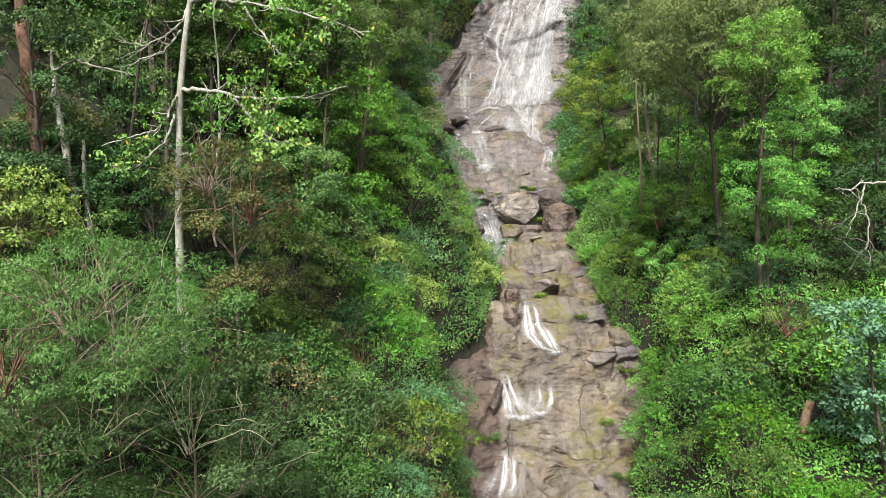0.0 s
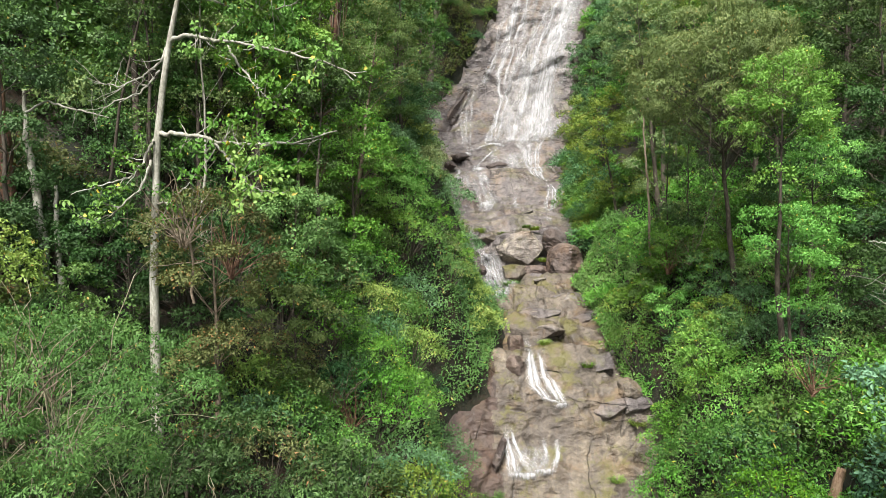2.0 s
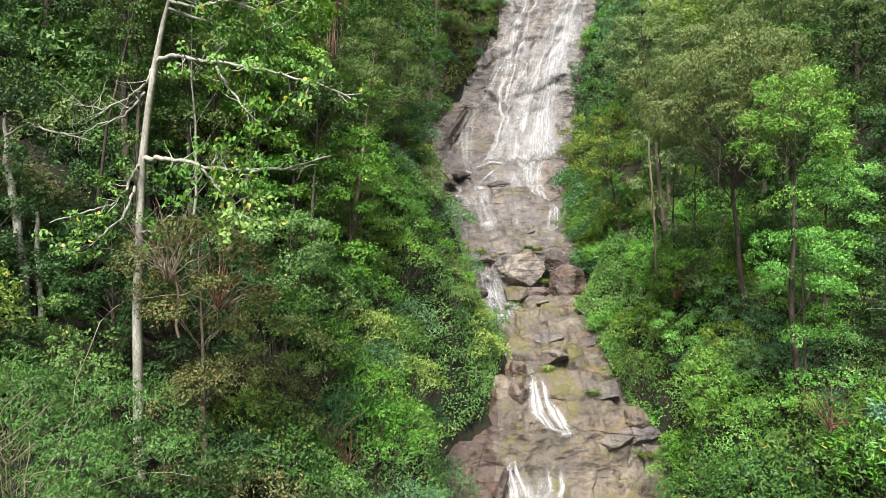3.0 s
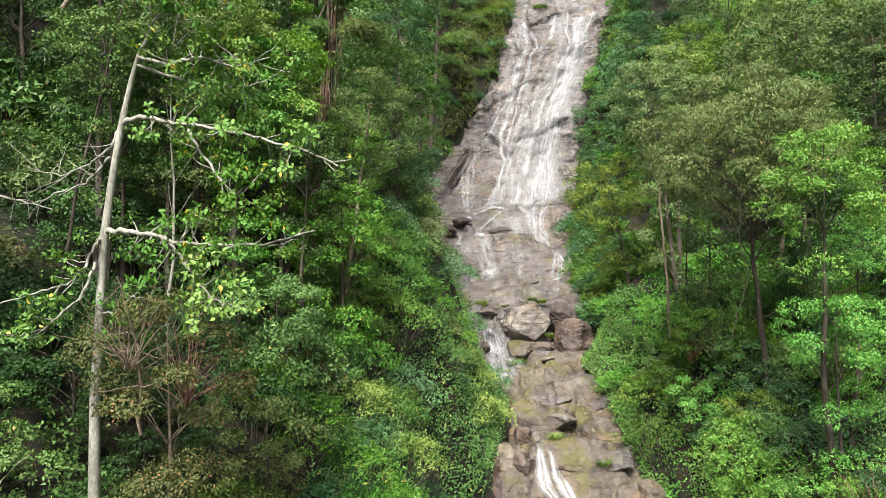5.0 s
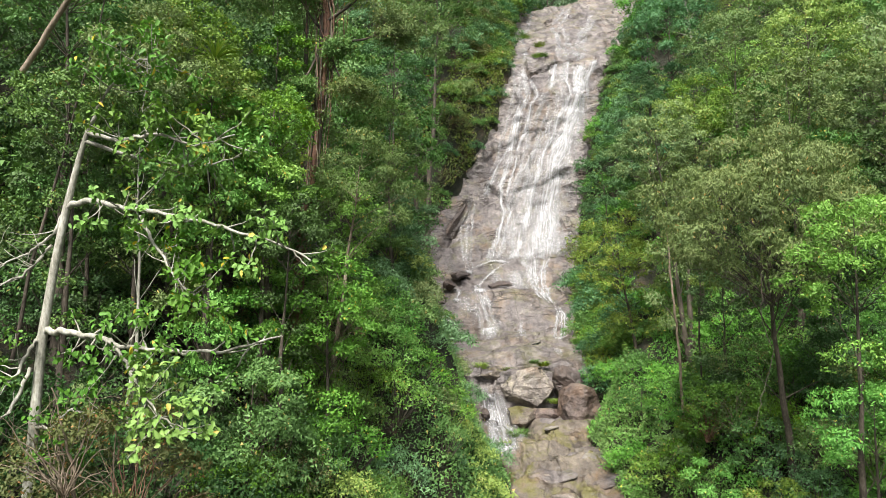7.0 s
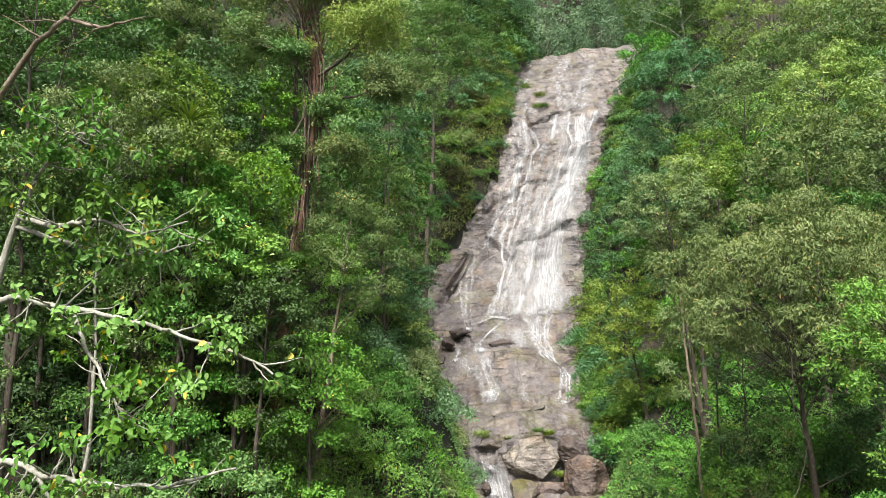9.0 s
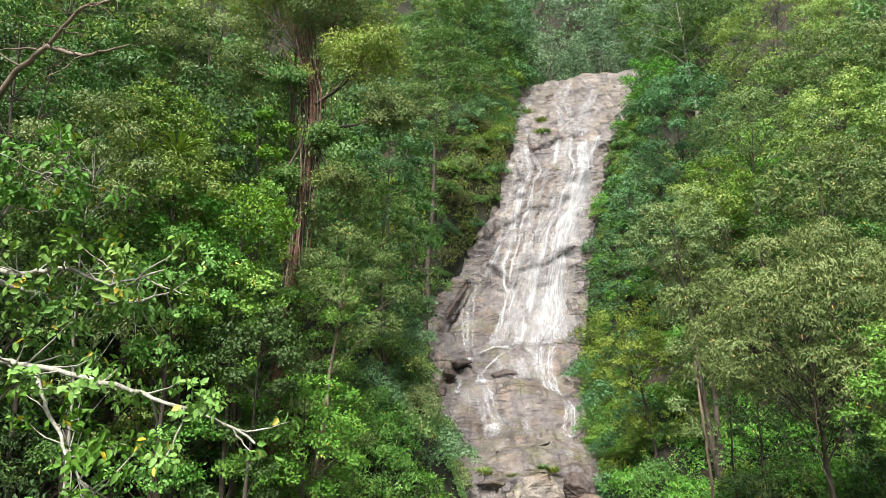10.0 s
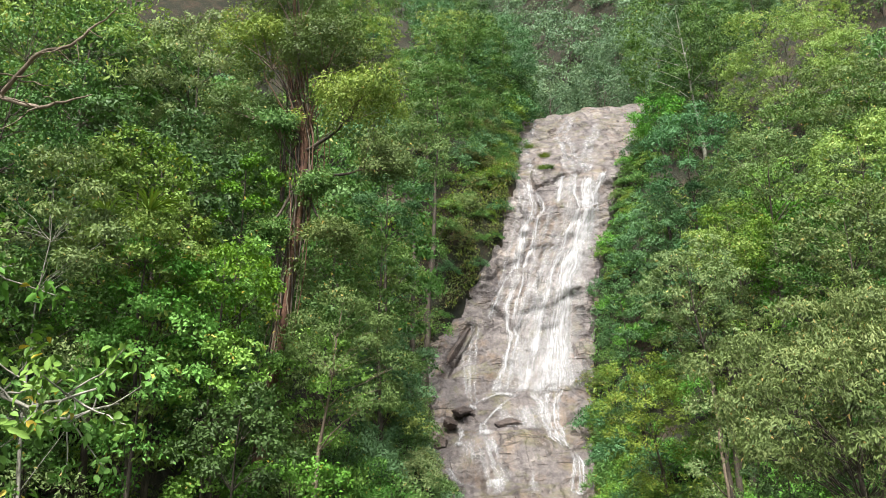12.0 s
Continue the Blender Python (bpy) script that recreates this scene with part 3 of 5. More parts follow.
for _i, (_x, _s, _w, _d) in enumerate(((4.4, 14.3, 1.7, 0.5), (5.6, 14.5, 1.3, 0.4), (6.9, 18.2, 0.8, 0.4), (5.7, 23.9, 1.0, 0.6), (4.8, 23.2, 0.8, 0.6), (4.0, 30.2, 1.8, 0.9), (3.9, 38.4, 0.8, 0.6),
                                         (10.4, 48.4, 1.0, 0.7), (4.3, 49.5, 1.4, 0.8), (3.8, 54.3, 1.4, 0.7), (1.6, 53.4, 0.8, 0.6), (6.0, 61.0, 2.4, 0.5), (3.0, 59.5, 0.8, 0.6), (16.6, 84.4, 1.8, 1.2), (9.7, 54.2, 0.9, 1.0))):
    splash(_x, _s, _w, _d, _i)


# ---- boulders lying on the bed ----
def boulder(x, y, z, sx, sy_, sz_, seed, rz=0, label="rounded grey granite boulder in the stream bed", stone=None):
    rng = random.Random(seed)
    bm = bmesh.new()
    bmesh.ops.create_icosphere(bm, subdivisions=4, radius=1)
    cuts = []
    for _ in range(15):
        v = Vector((rng.gauss(0, 1), rng.gauss(0, 1), rng.gauss(0, 1))).normalized()
        cuts.append((v, rng.uniform(0.5, 0.85)))
    for v in bm.verts:
        p = v.co.copy()
        for c, d in cuts:
            k = p.dot(c) - d
            if k > 0:
                p -= c * k * 0.97
        p *= 1 + 0.10 * noise.fractal(p * 1.6 + Vector((seed, 0, 0)), 1, 2, 4) + 0.03 * noise.noise(p * 7)
        v.co = Vector((p.x * sx, p.y * sy_, p.z * sz_))
    me = bpy.data.meshes.new("boulder")
    bm.to_mesh(me)
    bm.free()
    me.materials.append(stone or BOULDER)
    ob = new("boulder", me)
    ob.matrix_basis = pose(x, y, z, 0, 0, rz)
    return tagged(ob, label, "boulder", "boulders of the stream bed")


boulder(10.1, 58.2, 6.3, 1.6, 2.7, 2.1, 1, 12, "large rounded brown boulder with a thread of water over it", BROWN_STONE)
boulder(9.3, 59.6, 8.0, 1.05, 1.5, 1.5, 2, 40, "dark wet boulder wedged above the brown one", DARK_STONE)
boulder(6.6, 60.7, 7.75, 2.5, 2.0, 1.65, 3, 6, "broad pale grey boulder with grass on its top")
boulder(6.1, 58.7, 5.9, 1.5, 1.5, 0.95, 5, 10, "ochre-stained rock below the pale boulder", ROCK_WARM)
boulder(7.7, 58.5, 5.9, 1.2, 1.1, 1.0, 31, 30, "brown rock under the pale boulder", BROWN_STONE)
boulder(4.4, 61.3, 8.7, 1.8, 1.3, 0.95, 4, 4, "ochre-stained boulder at the head of a small fall", ROCK_WARM)
boulder(3.35, 58.3, 6.2, 0.55, 0.6, 0.45, 32, 0, "dark wet rock in the small fall", DARK_STONE)
boulder(6.4, 64.8, 10.3, 2.6, 1.6, 0.55, 6, 0, "low pale rock sheet below the wet dome")
boulder(1.0, 74.6, 15.9, 1.1, 0.8, 0.6, 12, 40, "dark wet rock at the foot of the bank", DARK_STONE)
boulder(2.1, 75.9, 16.9, 1.3, 0.8, 0.55, 35, 20, "dark wet rock at the foot of the bank", DARK_STONE)
boulder(0.2, 72.2, 14.3, 0.9, 0.9, 0.8, 13, 0, "dark wet rock at the foot of the bank", DARK_STONE)
boulder(6.3, 50.0, 3.7, 1.2, 1.0, 0.55, 14, 10, "flat pale rock in the stream")
boulder(7.4, 48.2, 2.9, 1.2, 1.0, 0.55, 15, 0, "flat pale rock in the stream")
boulder(4.7, 46.2, 2.3, 0.7, 0.9, 0.8, 16, 0, "brown rock beside the small fall", BROWN_STONE)
boulder(4.5, 44.4, 1.2, 0.8, 0.8, 0.9, 17, 20, "brown rock beside the small fall", BROWN_STONE)
boulder(7.3, 44.6, 1.5, 0.45, 0.6, 0.5, 18, 50, "dark wet rock beside the small fall", DARK_STONE)
boulder(10.9, 42.4, 0.2, 0.9, 0.9, 0.9, 19, 0, "mossy boulder at the edge of the rock slab", ROCK_WARM)
_wedge = boulder(3.15, 39.9, -2.6, 0.28, 0.4, 1.5, 20, 0, "dark wet slab standing beside the small fall", DARK_STONE)
_wedge.matrix_basis = pose(3.15, 39.9, -2.6, -20, 24, 0)
# dark wedge added so the slanting crack reads dark in full sun
_wedge = boulder(1.9, 80.9, 22.9, 0.42, 0.5, 3.0, 33, 0, "dark wedge added to a slanting crack in the wet rock", DARK_STONE)
_wedge.matrix_basis = pose(1.9, 80.9, 22.9, -36, 0, 0) @ pose(0, 0, 0, 0, 29, 0)
boulder(6.3, 75.5, 15.75, 1.9, 0.7, 0.62, 34, 0, "dark reddish wet ledge under the main fall", DARK_STONE)


# ---- slabs and blocks standing proud of the bed ----
def block_mesh(seed):
    rng = random.Random(seed)
    bm = bmesh.new()
    bmesh.ops.create_cube(bm, size=2)
    for _ in range(9):
        v = Vector((rng.gauss(0, 1), rng.gauss(0, 1), rng.gauss(0, 0.8) + 0.3)).normalized()
        geom = bm.verts[:] + bm.edges[:] + bm.faces[:]
        cut = bmesh.ops.bisect_plane(bm, geom=geom, plane_co=v * rng.uniform(0.72, 1.05), plane_no=v, clear_outer=True)
        rim = [e for e in cut["geom_cut"] if isinstance(e, bmesh.types.BMEdge)]
        if rim:
            bmesh.ops.contextual_create(bm, geom=rim)
    bmesh.ops.bevel(bm, geom=bm.edges[:], offset=0.07, segments=1, affect="EDGES")
    bmesh.ops.triangulate(bm, faces=bm.faces[:])
    for v in bm.verts:
        v.co *= 1 + 0.07 * noise.noise(v.co * 2.2 + Vector((seed, 0, 0)))
    me = bpy.data.meshes.new("rock_slab")
    bm.to_mesh(me)
    bm.free()
    me.materials.append(ROCK)
    return me


BLOCKS = [block_mesh(40 + k) for k in range(8)]
_brng = random.Random(12)
for _k in range(80):
    _s = _brng.uniform(7, ARC - 6) if _k % 3 else _brng.uniform(8, 62)
    _y = float(np.interp(_s, _ss, _sy))
    _l, _r = at(_y, EDGE_Y, EDGE_L), at(_y, EDGE_Y, EDGE_R)
    _x = _brng.uniform(_l - 0.3, _r + 0.3) if _k % 3 == 0 else _brng.choice((_l, _r)) + _brng.gauss(0, 1.2)
    if 12.5 < _s < 26.5 and 2.8 < _x < 7.6 or 28 < _s < 40 and 2.6 < _x < 5.4 or 48 < _s < 92 and _l + 1.2 < _x < _r - 1.0:
        continue
    _p, _nn = bed_point(_x, _s)
    _t = Vector((1, 0, 0.22 + _brng.uniform(-0.12, 0.12))).normalized()
    _f = _t.cross(_nn).normalized()
    _m = Matrix((_t, _f, _t.cross(_f))).transposed().to_4x4()
    if _m.col[2].to_3d().dot(_nn) < 0:
        _m = Matrix((_t, -_f, _t.cross(-_f))).transposed().to_4x4()
    _w = _brng.uniform(0.35, 1.5)
    _h = _w * _brng.uniform(0.18, 0.34)
    _ob = new("rock_slab", BLOCKS[_k % 8])
    _ob.matrix_basis = Matrix.Translation(_p - _nn * _h * _brng.uniform(0.3, 0.6)) @ _m @ pose(0, 0, 0, _brng.uniform(-9, 9), _brng.uniform(-9, 9), _brng.gauss(0, 14)) @ Matrix.Diagonal((_w, _w * _brng.uniform(0.4, 0.8), _h, 1))
    _ob.parent = rock


# ---- plants ----
def unit(v):
    return v / np.maximum(np.linalg.norm(v, axis=-1, keepdims=True), 1e-9)


def leaf_cloud(rng, tips, outs, per_tip, length, width, spread=0.35, droop=0.35, up=0.6, two=False):
    """Leaves round the twig tips: pointed; near ones are folded along the midrib, two faces each."""
    t = np.repeat(tips, per_tip, 0)
    o = np.repeat(outs, per_tip, 0)
    n = len(t)
    d = unit(o * 0.3 + rng.normal(0, 0.7, (n, 3)) + np.array([0, 0, -droop]))
    base = t + rng.normal(0, spread, (n, 3)) * np.array([1, 1, 0.6])
    nrm = unit(o * 1.4 + rng.normal(0, 0.3, (n, 3)) + np.array([0, 0, up * 0.55]))
    side = unit(np.cross(d, nrm))
    nrm = np.cross(side, d)
    L = (length * rng.uniform(0.65, 1.3, n))[:, None]
    W = (width * rng.uniform(0.7, 1.25, n))[:, None] * 0.5
    fold = nrm * W * 0.35
    if not two:
        v = np.stack([base + side * W + d * L * 0.15, base + d * L, base - side * W * 0.9], 1).reshape(-1, 3)
        return v, np.arange(n * 3).reshape(-1, 3)
    if two == 2:
        v = np.stack([base, base + d * L * 0.22 + side * W * 0.85 + fold, base + d * L * 0.6 + side * W * 0.85 + fold * 0.7, base + d * L - nrm * L * 0.14,
                      base + d * L * 0.6 - side * W * 0.85 + fold * 0.7, base + d * L * 0.22 - side * W * 0.85 + fold], 1).reshape(-1, 3)
        i = np.arange(n)[:, None] * 6
        return v, np.concatenate([i + [0, 1, 2], i + [0, 2, 3], i + [0, 3, 4], i + [0, 4, 5]], 1).reshape(-1, 3)
    v = np.stack([base, base + d * L * 0.45 + side * W + fold, base + d * L - nrm * L * 0.12, base + d * L * 0.45 - side * W + fold], 1).reshape(-1, 3)
    i = np.arange(n)[:, None] * 4
    f = np.concatenate([i + [0, 1, 2], i + [0, 2, 3]], 1).reshape(-1, 3)
    return v, f


def tube(path, radii, sides=6):
    path = np.asarray(path, float)
    radii = np.asarray(radii, float)
    t = unit(np.gradient(path, axis=0))
    ref = np.where(np.abs(t[:, 2:3]) > 0.8, np.array([[1.0, 0, 0]]), np.array([[0, 0, 1.0]]))
    a = unit(np.cross(t, ref))
    b = np.cross(t, a)
    ang = np.linspace(0, 2 * np.pi, sides, endpoint=False)
    v = path[:, None] + radii[:, None, None] * (np.cos(ang)[None, :, None] * a[:, None] + np.sin(ang)[None, :, None] * b[:, None])
    n = len(path)
    i = np.arange(n - 1)[:, None] * sides
    j = np.arange(sides)[None]
    f = np.stack([i + j, i + (j + 1) % sides, i + sides + (j + 1) % sides, i + sides + j], -1).reshape(-1, 4)
    return v.reshape(-1, 3), f


def bent(rng, a, b, n, wob, sag=0.0):
    """A crooked line from a to b."""
    a, b = np.asarray(a, float), np.asarray(b, float)
    k = np.linspace(0, 1, n)[:, None]
    d = np.linalg.norm(b - a)
    w = np.cumsum(rng.normal(0, wob * d / n, (n, 3)), 0)
    w -= k * w[-1]
    return a + (b - a) * k + w + np.array([0, 0, 1.0]) * sag * d * (4 * k * (1 - k))


def joined(pieces):
    vs, fs, off = [], [], 0
    for v, f in pieces:
        vs.append(v)
        fs.append(f + off)
        off += len(v)
    return np.concatenate(vs), np.concatenate(fs)


def shell_tips(rng, c, r, n, axis, low=-0.25):
    """Twig tips on the outer, upper shell of a lobe at c with radii r, and their outward ways."""
    d = unit(rng.normal(0, 1, (n * 3, 3)))
    out = unit(np.asarray(c) - np.asarray(axis) + np.array([0, 0, 0.4]))
    d = d[(d @ out > -0.4) & (d[:, 2] > low - 0.2)][:n]
    rad = rng.uniform(0.72, 1.06, (len(d), 1))
    return np.asarray(c) + d * rad * np.asarray(r), d


def tree(name, leaf, bark, zc, r, rv, seed, L=0.3, ratio=0.55, droop=0.35, dens=1.0, lean=(0, 0), foot=0.0, trunk_r=0.2, lobes=None,
         lobe=0.36, flat=0.58, spread=0.55, under=-0.85, label="", category="tree", two=False, skirt=13):
    """A tree whose crown of radii r and rv is centred zc above its foot: tapered trunk, limbs, and leaves on the shells of the crown's lobes."""
    rng = np.random.default_rng(seed)
    root = new(name)
    n = 11
    mid = np.array([lean[0], lean[1], zc])
    path = bent(rng, (0, 0, foot - 0.8), mid + np.array([0, 0, rv * 0.7]), n, 0.05)
    rad = trunk_r * np.linspace(0.9, 0.1, n) ** 1.25
    rad[0] *= 1.5
    mesh_ob("trunk", *tube(path, rad, 8), bark, root)
    lobes = lobes or (14 if r < 1.6 else 20 if r < 2.6 else 29 if r < 4 else 42)
    L *= 0.64
    area = 0.5 * L * L * ratio
    per = 8
    total = dens * 0.68 * 4 * math.pi * r * (0.4 * r + 0.6 * rv) / area
    tips = max(6, int(total / lobes / per))
    limbs, leaves = [], []
    axis = mid - np.array([0, 0, rv * 0.4])
    for i in range(lobes):
        h = 1 - (1 - under) * (i + 0.5) / lobes
        a = i * 2.39996 + rng.uniform(-0.35, 0.35)
        w = math.sqrt(max(0, 1 - h * h))
        d = np.array([math.cos(a) * w, math.sin(a) * w, h])
        c = mid + d * np.array([r, r, rv]) * rng.uniform(0.6, 1.05)
        k = int(np.clip(np.argmin(np.abs(path[:, 2] - (c[2] - 0.5 * r))), 2, n - 1))
        p = bent(rng, path[k], c, 6, 0.12, 0.06)
        r0 = max(0.008, min(rad[k] * 0.4, 0.012 + 0.008 * r))
        if L < 0.2:
            limbs.append(tube(p, np.linspace(r0, r0 * 0.25, 6), 5))
        elif i % 2 == 0:
            limbs.append(tube(p[::2], np.linspace(r0, r0 * 0.3, 3), 3))
        lr = lobe * r * rng.uniform(0.5, 1.1)
        for _ in range(2 if L < 0.17 else 1 if L < 0.2 else 0):
            limbs.append(tube(bent(rng, p[3], c + rng.normal(0, 0.5, 3) * lr, 4, 0.12), np.linspace(r0 * 0.45, r0 * 0.12, 4), 4))
        behind = d[1] > 0.25
        pts, outs = shell_tips(rng, c, (lr, lr, lr * flat), tips // 3 if behind else tips, axis)
        leaves.append(leaf_cloud(rng, pts, outs, per, L * (1.2 if behind else 1), L * ratio * (1.3 if behind else 1), L * spread * 1.15, droop, two=two))
        inner, way = shell_tips(rng, c, (lr * 0.85, lr * 0.85, lr * flat * 0.8), max(4, tips // 7), axis - np.array([0, r, 0]))
        leaves.append(leaf_cloud(rng, inner - np.array([0, 0, 0.4 * lr]), way, 3, L * 1.25, L * 1.35 * ratio, L * 1.2, droop))
    bottom = zc + under * rv - 0.2 * r
    for i in range(skirt if bottom > 1.5 else 0):
        a, z = rng.uniform(0, 6.28), rng.uniform(0.12, 1.0) * bottom
        q = r * rng.uniform(0.1, 0.75)
        k = int(np.clip(np.argmin(np.abs(path[:, 2] - z)), 1, n - 1))
        c = path[k] + np.array([math.cos(a) * q, math.sin(a) * q, 0])
        limbs.append(tube(bent(rng, path[k - 1], c, 4, 0.1), np.linspace(rad[k] * 0.3, 0.01, 4), 4))
        lr = r * rng.uniform(0.22, 0.42)
        pts, outs = shell_tips(rng, c, (lr, lr, lr * 0.8), int(tips * 0.7), (path[k][0], path[k][1], z - 1))
        leaves.append(leaf_cloud(rng, pts, outs, per, L, L * ratio, L * spread * 1.4, droop, two=two))
    tagged(mesh_ob("limb", *joined(limbs), bark, root), kind="stuff")
    mesh_ob("crown", *joined(leaves), LEAF[leaf], root, smooth=False)
    tagged(root, label, category)
    return root


def hero(leaf, x, y, z, r, rv=0.0, base=None, bark=None, seed=0, L=0.0, label="", **more):
    """A tree with its crown's middle at (x, y, z), rooted on the ground below or at base."""
    bx, by = base or (x, y)
    g = ground(bx, by)
    L = L or (0.2 if y < 34 else 0.22 if y < 45 else 0.25 if y < 60 else 0.31 if y < 80 else 0.42)
    more.setdefault("trunk_r", 0.05 + 0.012 * max(2.0, z - g) + 0.01 * r)
    more.setdefault("two", y < 42)
    t = tree("tree", leaf, bark or BARK_DARK, z - g, r, rv or r * 0.85, seed or int(abs(x * 31 + y * 17 + z * 7)), L, lean=(x - bx, y - by), label=label, **more)
    t.matrix_basis = pose(bx, by, g)
    return t


def shrub(name, leaf, h, r, seed, L=0.28, ratio=0.45, droop=0.3, dens=1.0, label="", stem=None):
    """A many-stemmed shrub at the origin, leafy to the ground."""
    rng = np.random.default_rng(seed)
    root = new(name)
    stems, leaves = [], []
    lobes, L = 22, L * 0.75
    tips = int(dens * 0.85 * 2 * math.pi * r * (0.5 * r + 0.5 * h) / (0.5 * L * L * ratio) / lobes / 6)
    for i in range(lobes):
        a = i * 2.39996 + rng.uniform(-0.5, 0.5)
        q = math.sqrt((i + 0.5) / lobes) * r * 0.85
        e = np.array([math.cos(a) * q, math.sin(a) * q, h * (0.85 - 0.75 * (q / r) ** 2) * rng.uniform(0.75, 1.2)])
        stems.append(tube(bent(rng, (e[0] * 0.15, e[1] * 0.15, -0.5), e, 6, 0.1), np.linspace(0.035, 0.01, 6) * (0.6 + h / 4), 4))
        lr = r * rng.uniform(0.2, 0.38)
        pts, outs = shell_tips(rng, e, (lr, lr, lr * 0.75), tips, (0, 0, h * 0.1))
        leaves.append(leaf_cloud(rng, pts, outs, 6, L, L * ratio, L * 0.7, droop))
    tagged(mesh_ob("stem", *joined(stems), stem or BARK_DARK, root), kind="stuff")
    mesh_ob("foliage", *joined(leaves), LEAF[leaf], root, smooth=False)
    tagged(root, label, "shrub")
    return root


placed = {}


def plant(first, x, y, rz=0.0, size=1.0, sink=0.0, group="", label=""):
    """The first call puts the thing itself, later ones put copies of it."""
    m = pose(x, y, ground(x, y) - sink, 0, 0, rz) @ Matrix.Diagonal((size, size, size, 1))
    if first.name not in placed:
        placed[first.name] = 1
        first.matrix_basis = m
        ob = first
    else:
        keep = first.scale.copy()
        first.scale = (1, 1, 1)
        ob = copy_thing(first, m)
        first.scale = keep
    tagged(ob, label, group=group)
    return ob


# ---- kinds of the wild forest ----
KINDS = {}


def kind(key, leaf, label, zc, r, rv, seed, L, **more):
    more.setdefault("skirt", 7)
    more.setdefault("dens", 1.0)
    KINDS[key] = tree("tree", leaf, BARK_DARK, zc, r, rv, seed, L, trunk_r=0.2, label=label, **more)


kind("mid0", "mid", "dense green broadleaf forest tree on the gorge slope", 7.5, 3.2, 4.6, 101, 0.28)
kind("mid1", "dark", "dense dark green broadleaf forest tree on the gorge slope", 7.0, 3.2, 4.4, 102, 0.28)
kind("mid2", "bright", "bright green broadleaf forest tree on the gorge slope", 7.0, 3.0, 4.0, 103, 0.28)
kind("mid3", "yellow", "yellow-green broadleaf forest tree on the gorge slope", 7.0, 3.0, 3.8, 104, 0.28)
kind("mid4", "olive", "olive green forest tree with drooping narrow leaves", 7.0, 3.2, 4.2, 105, 0.32, ratio=0.36, droop=0.9)
kind("far0", "mid", "green broadleaf tree high on the wooded slope", 8, 3.9, 5.0, 111, 0.43, dens=0.75)
kind("far1", "dark", "dark green broadleaf tree high on the wooded slope", 8, 3.9, 5.2, 112, 0.43, dens=0.75)
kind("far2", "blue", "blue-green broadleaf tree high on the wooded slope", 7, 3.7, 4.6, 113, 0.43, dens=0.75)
kind("far3", "yellow", "yellow-green broadleaf tree high on the wooded slope", 7, 3.7, 4.4, 114, 0.43, dens=0.75)
for _i, (_k, _l) in enumerate((("mid", "green leafy shrub on the steep slope"), ("bright", "bright green leafy shrub on the steep slope"),
                               ("blue", "blue-green fine-leaved shrub beside the fall"), ("yellow", "yellow-green leafy shrub on the slope"),
                               ("brown", "half-dry brown shrub on the slope"), ("dark", "dark green leafy shrub in the shade"))):
    KINDS["shrub_" + _k] = shrub("shrub", _k, 2.2, 1.7, 200 + _i, 0.185, dens=0.6, label=_l)


CLEAR = [(15.3, 28.4, 2.0), (15.0, 26.6, 1.8), (15.6, 30.2, 1.5), (-3.6, 29.6, 0.9)]


def scatter(n, xr, yr, kinds, sizes, seed, gap, group, keep=lambda x, y: True, sink=0.2, room=1.2):
    rng = random.Random(seed)
    done = []
    for _ in range(n * 14):
        if len(done) >= n:
            break
        x, y = rng.uniform(*xr), rng.uniform(*yr)
        l, r = at(y, EDGE_Y, EDGE_L), at(y, EDGE_Y, EDGE_R)
        if l - room < x < r + room or not keep(x, y) or any((x - a) ** 2 + (y - b) ** 2 < c * c for a, b, c in CLEAR) or any((x - a) ** 2 + (y - b) ** 2 < gap * gap for a, b in done):
            continue
        done.append((x, y))
        plant(KINDS[rng.choice(kinds)], x, y, rng.uniform(0, 360), rng.uniform(*sizes), sink, group)


def edge_off(x, y):
    """Distance outside the rock bed's edge."""
    l, r = at(y, EDGE_Y, EDGE_L), at(y, EDGE_Y, EDGE_R)
    return l - x if x < l else x - r


F = "trees of the gorge forest"
S = "shrubs of the gorge slope"


def brush(name, n, xr, yr, kinds, sizes, seed, gap, label, keep=lambda x, y: True, room=0.6):
    """Countless bushes grown together: one thing of its own for a whole slope."""
    rng = random.Random(seed)
    done, mats, vs, fs, ms, off = [], [], [], [], [], 0
    for _ in range(n * 14):
        if len(done) >= n:
            break
        x, y = rng.uniform(*xr), rng.uniform(*yr)
        l, r = at(y, EDGE_Y, EDGE_L), at(y, EDGE_Y, EDGE_R)
        if l - room < x < r + room or not keep(x, y) or any((x - a) ** 2 + (y - b) ** 2 < gap * gap for a, b in done):
            continue
        done.append((x, y))
        k = rng.choice(kinds)
        v, f = BUSH[k]
        a, sc = rng.uniform(0, 6.28), rng.uniform(*sizes)
        rot = np.array([[math.cos(a), math.sin(a), 0], [-math.sin(a), math.cos(a), 0], [0, 0, 1]])
        vs.append(v @ rot * sc + np.array([x, y, ground(x, y) - 0.2]))
        fs.append(f + off)
        off += len(v)
        if LEAF[k] not in mats:
            mats.append(LEAF[k])
        ms.append(np.full(len(f), mats.index(LEAF[k]), dtype=np.int32))
    ob = mesh_ob(name, np.concatenate(vs), np.concatenate(fs), mats[0], smooth=False)
    for m in mats[1:]:
        ob.data.materials.append(m)
    ob.data.polygons.foreach_set("material_index", np.concatenate(ms))
    return tagged(ob, label, "brush", kind="stuff")


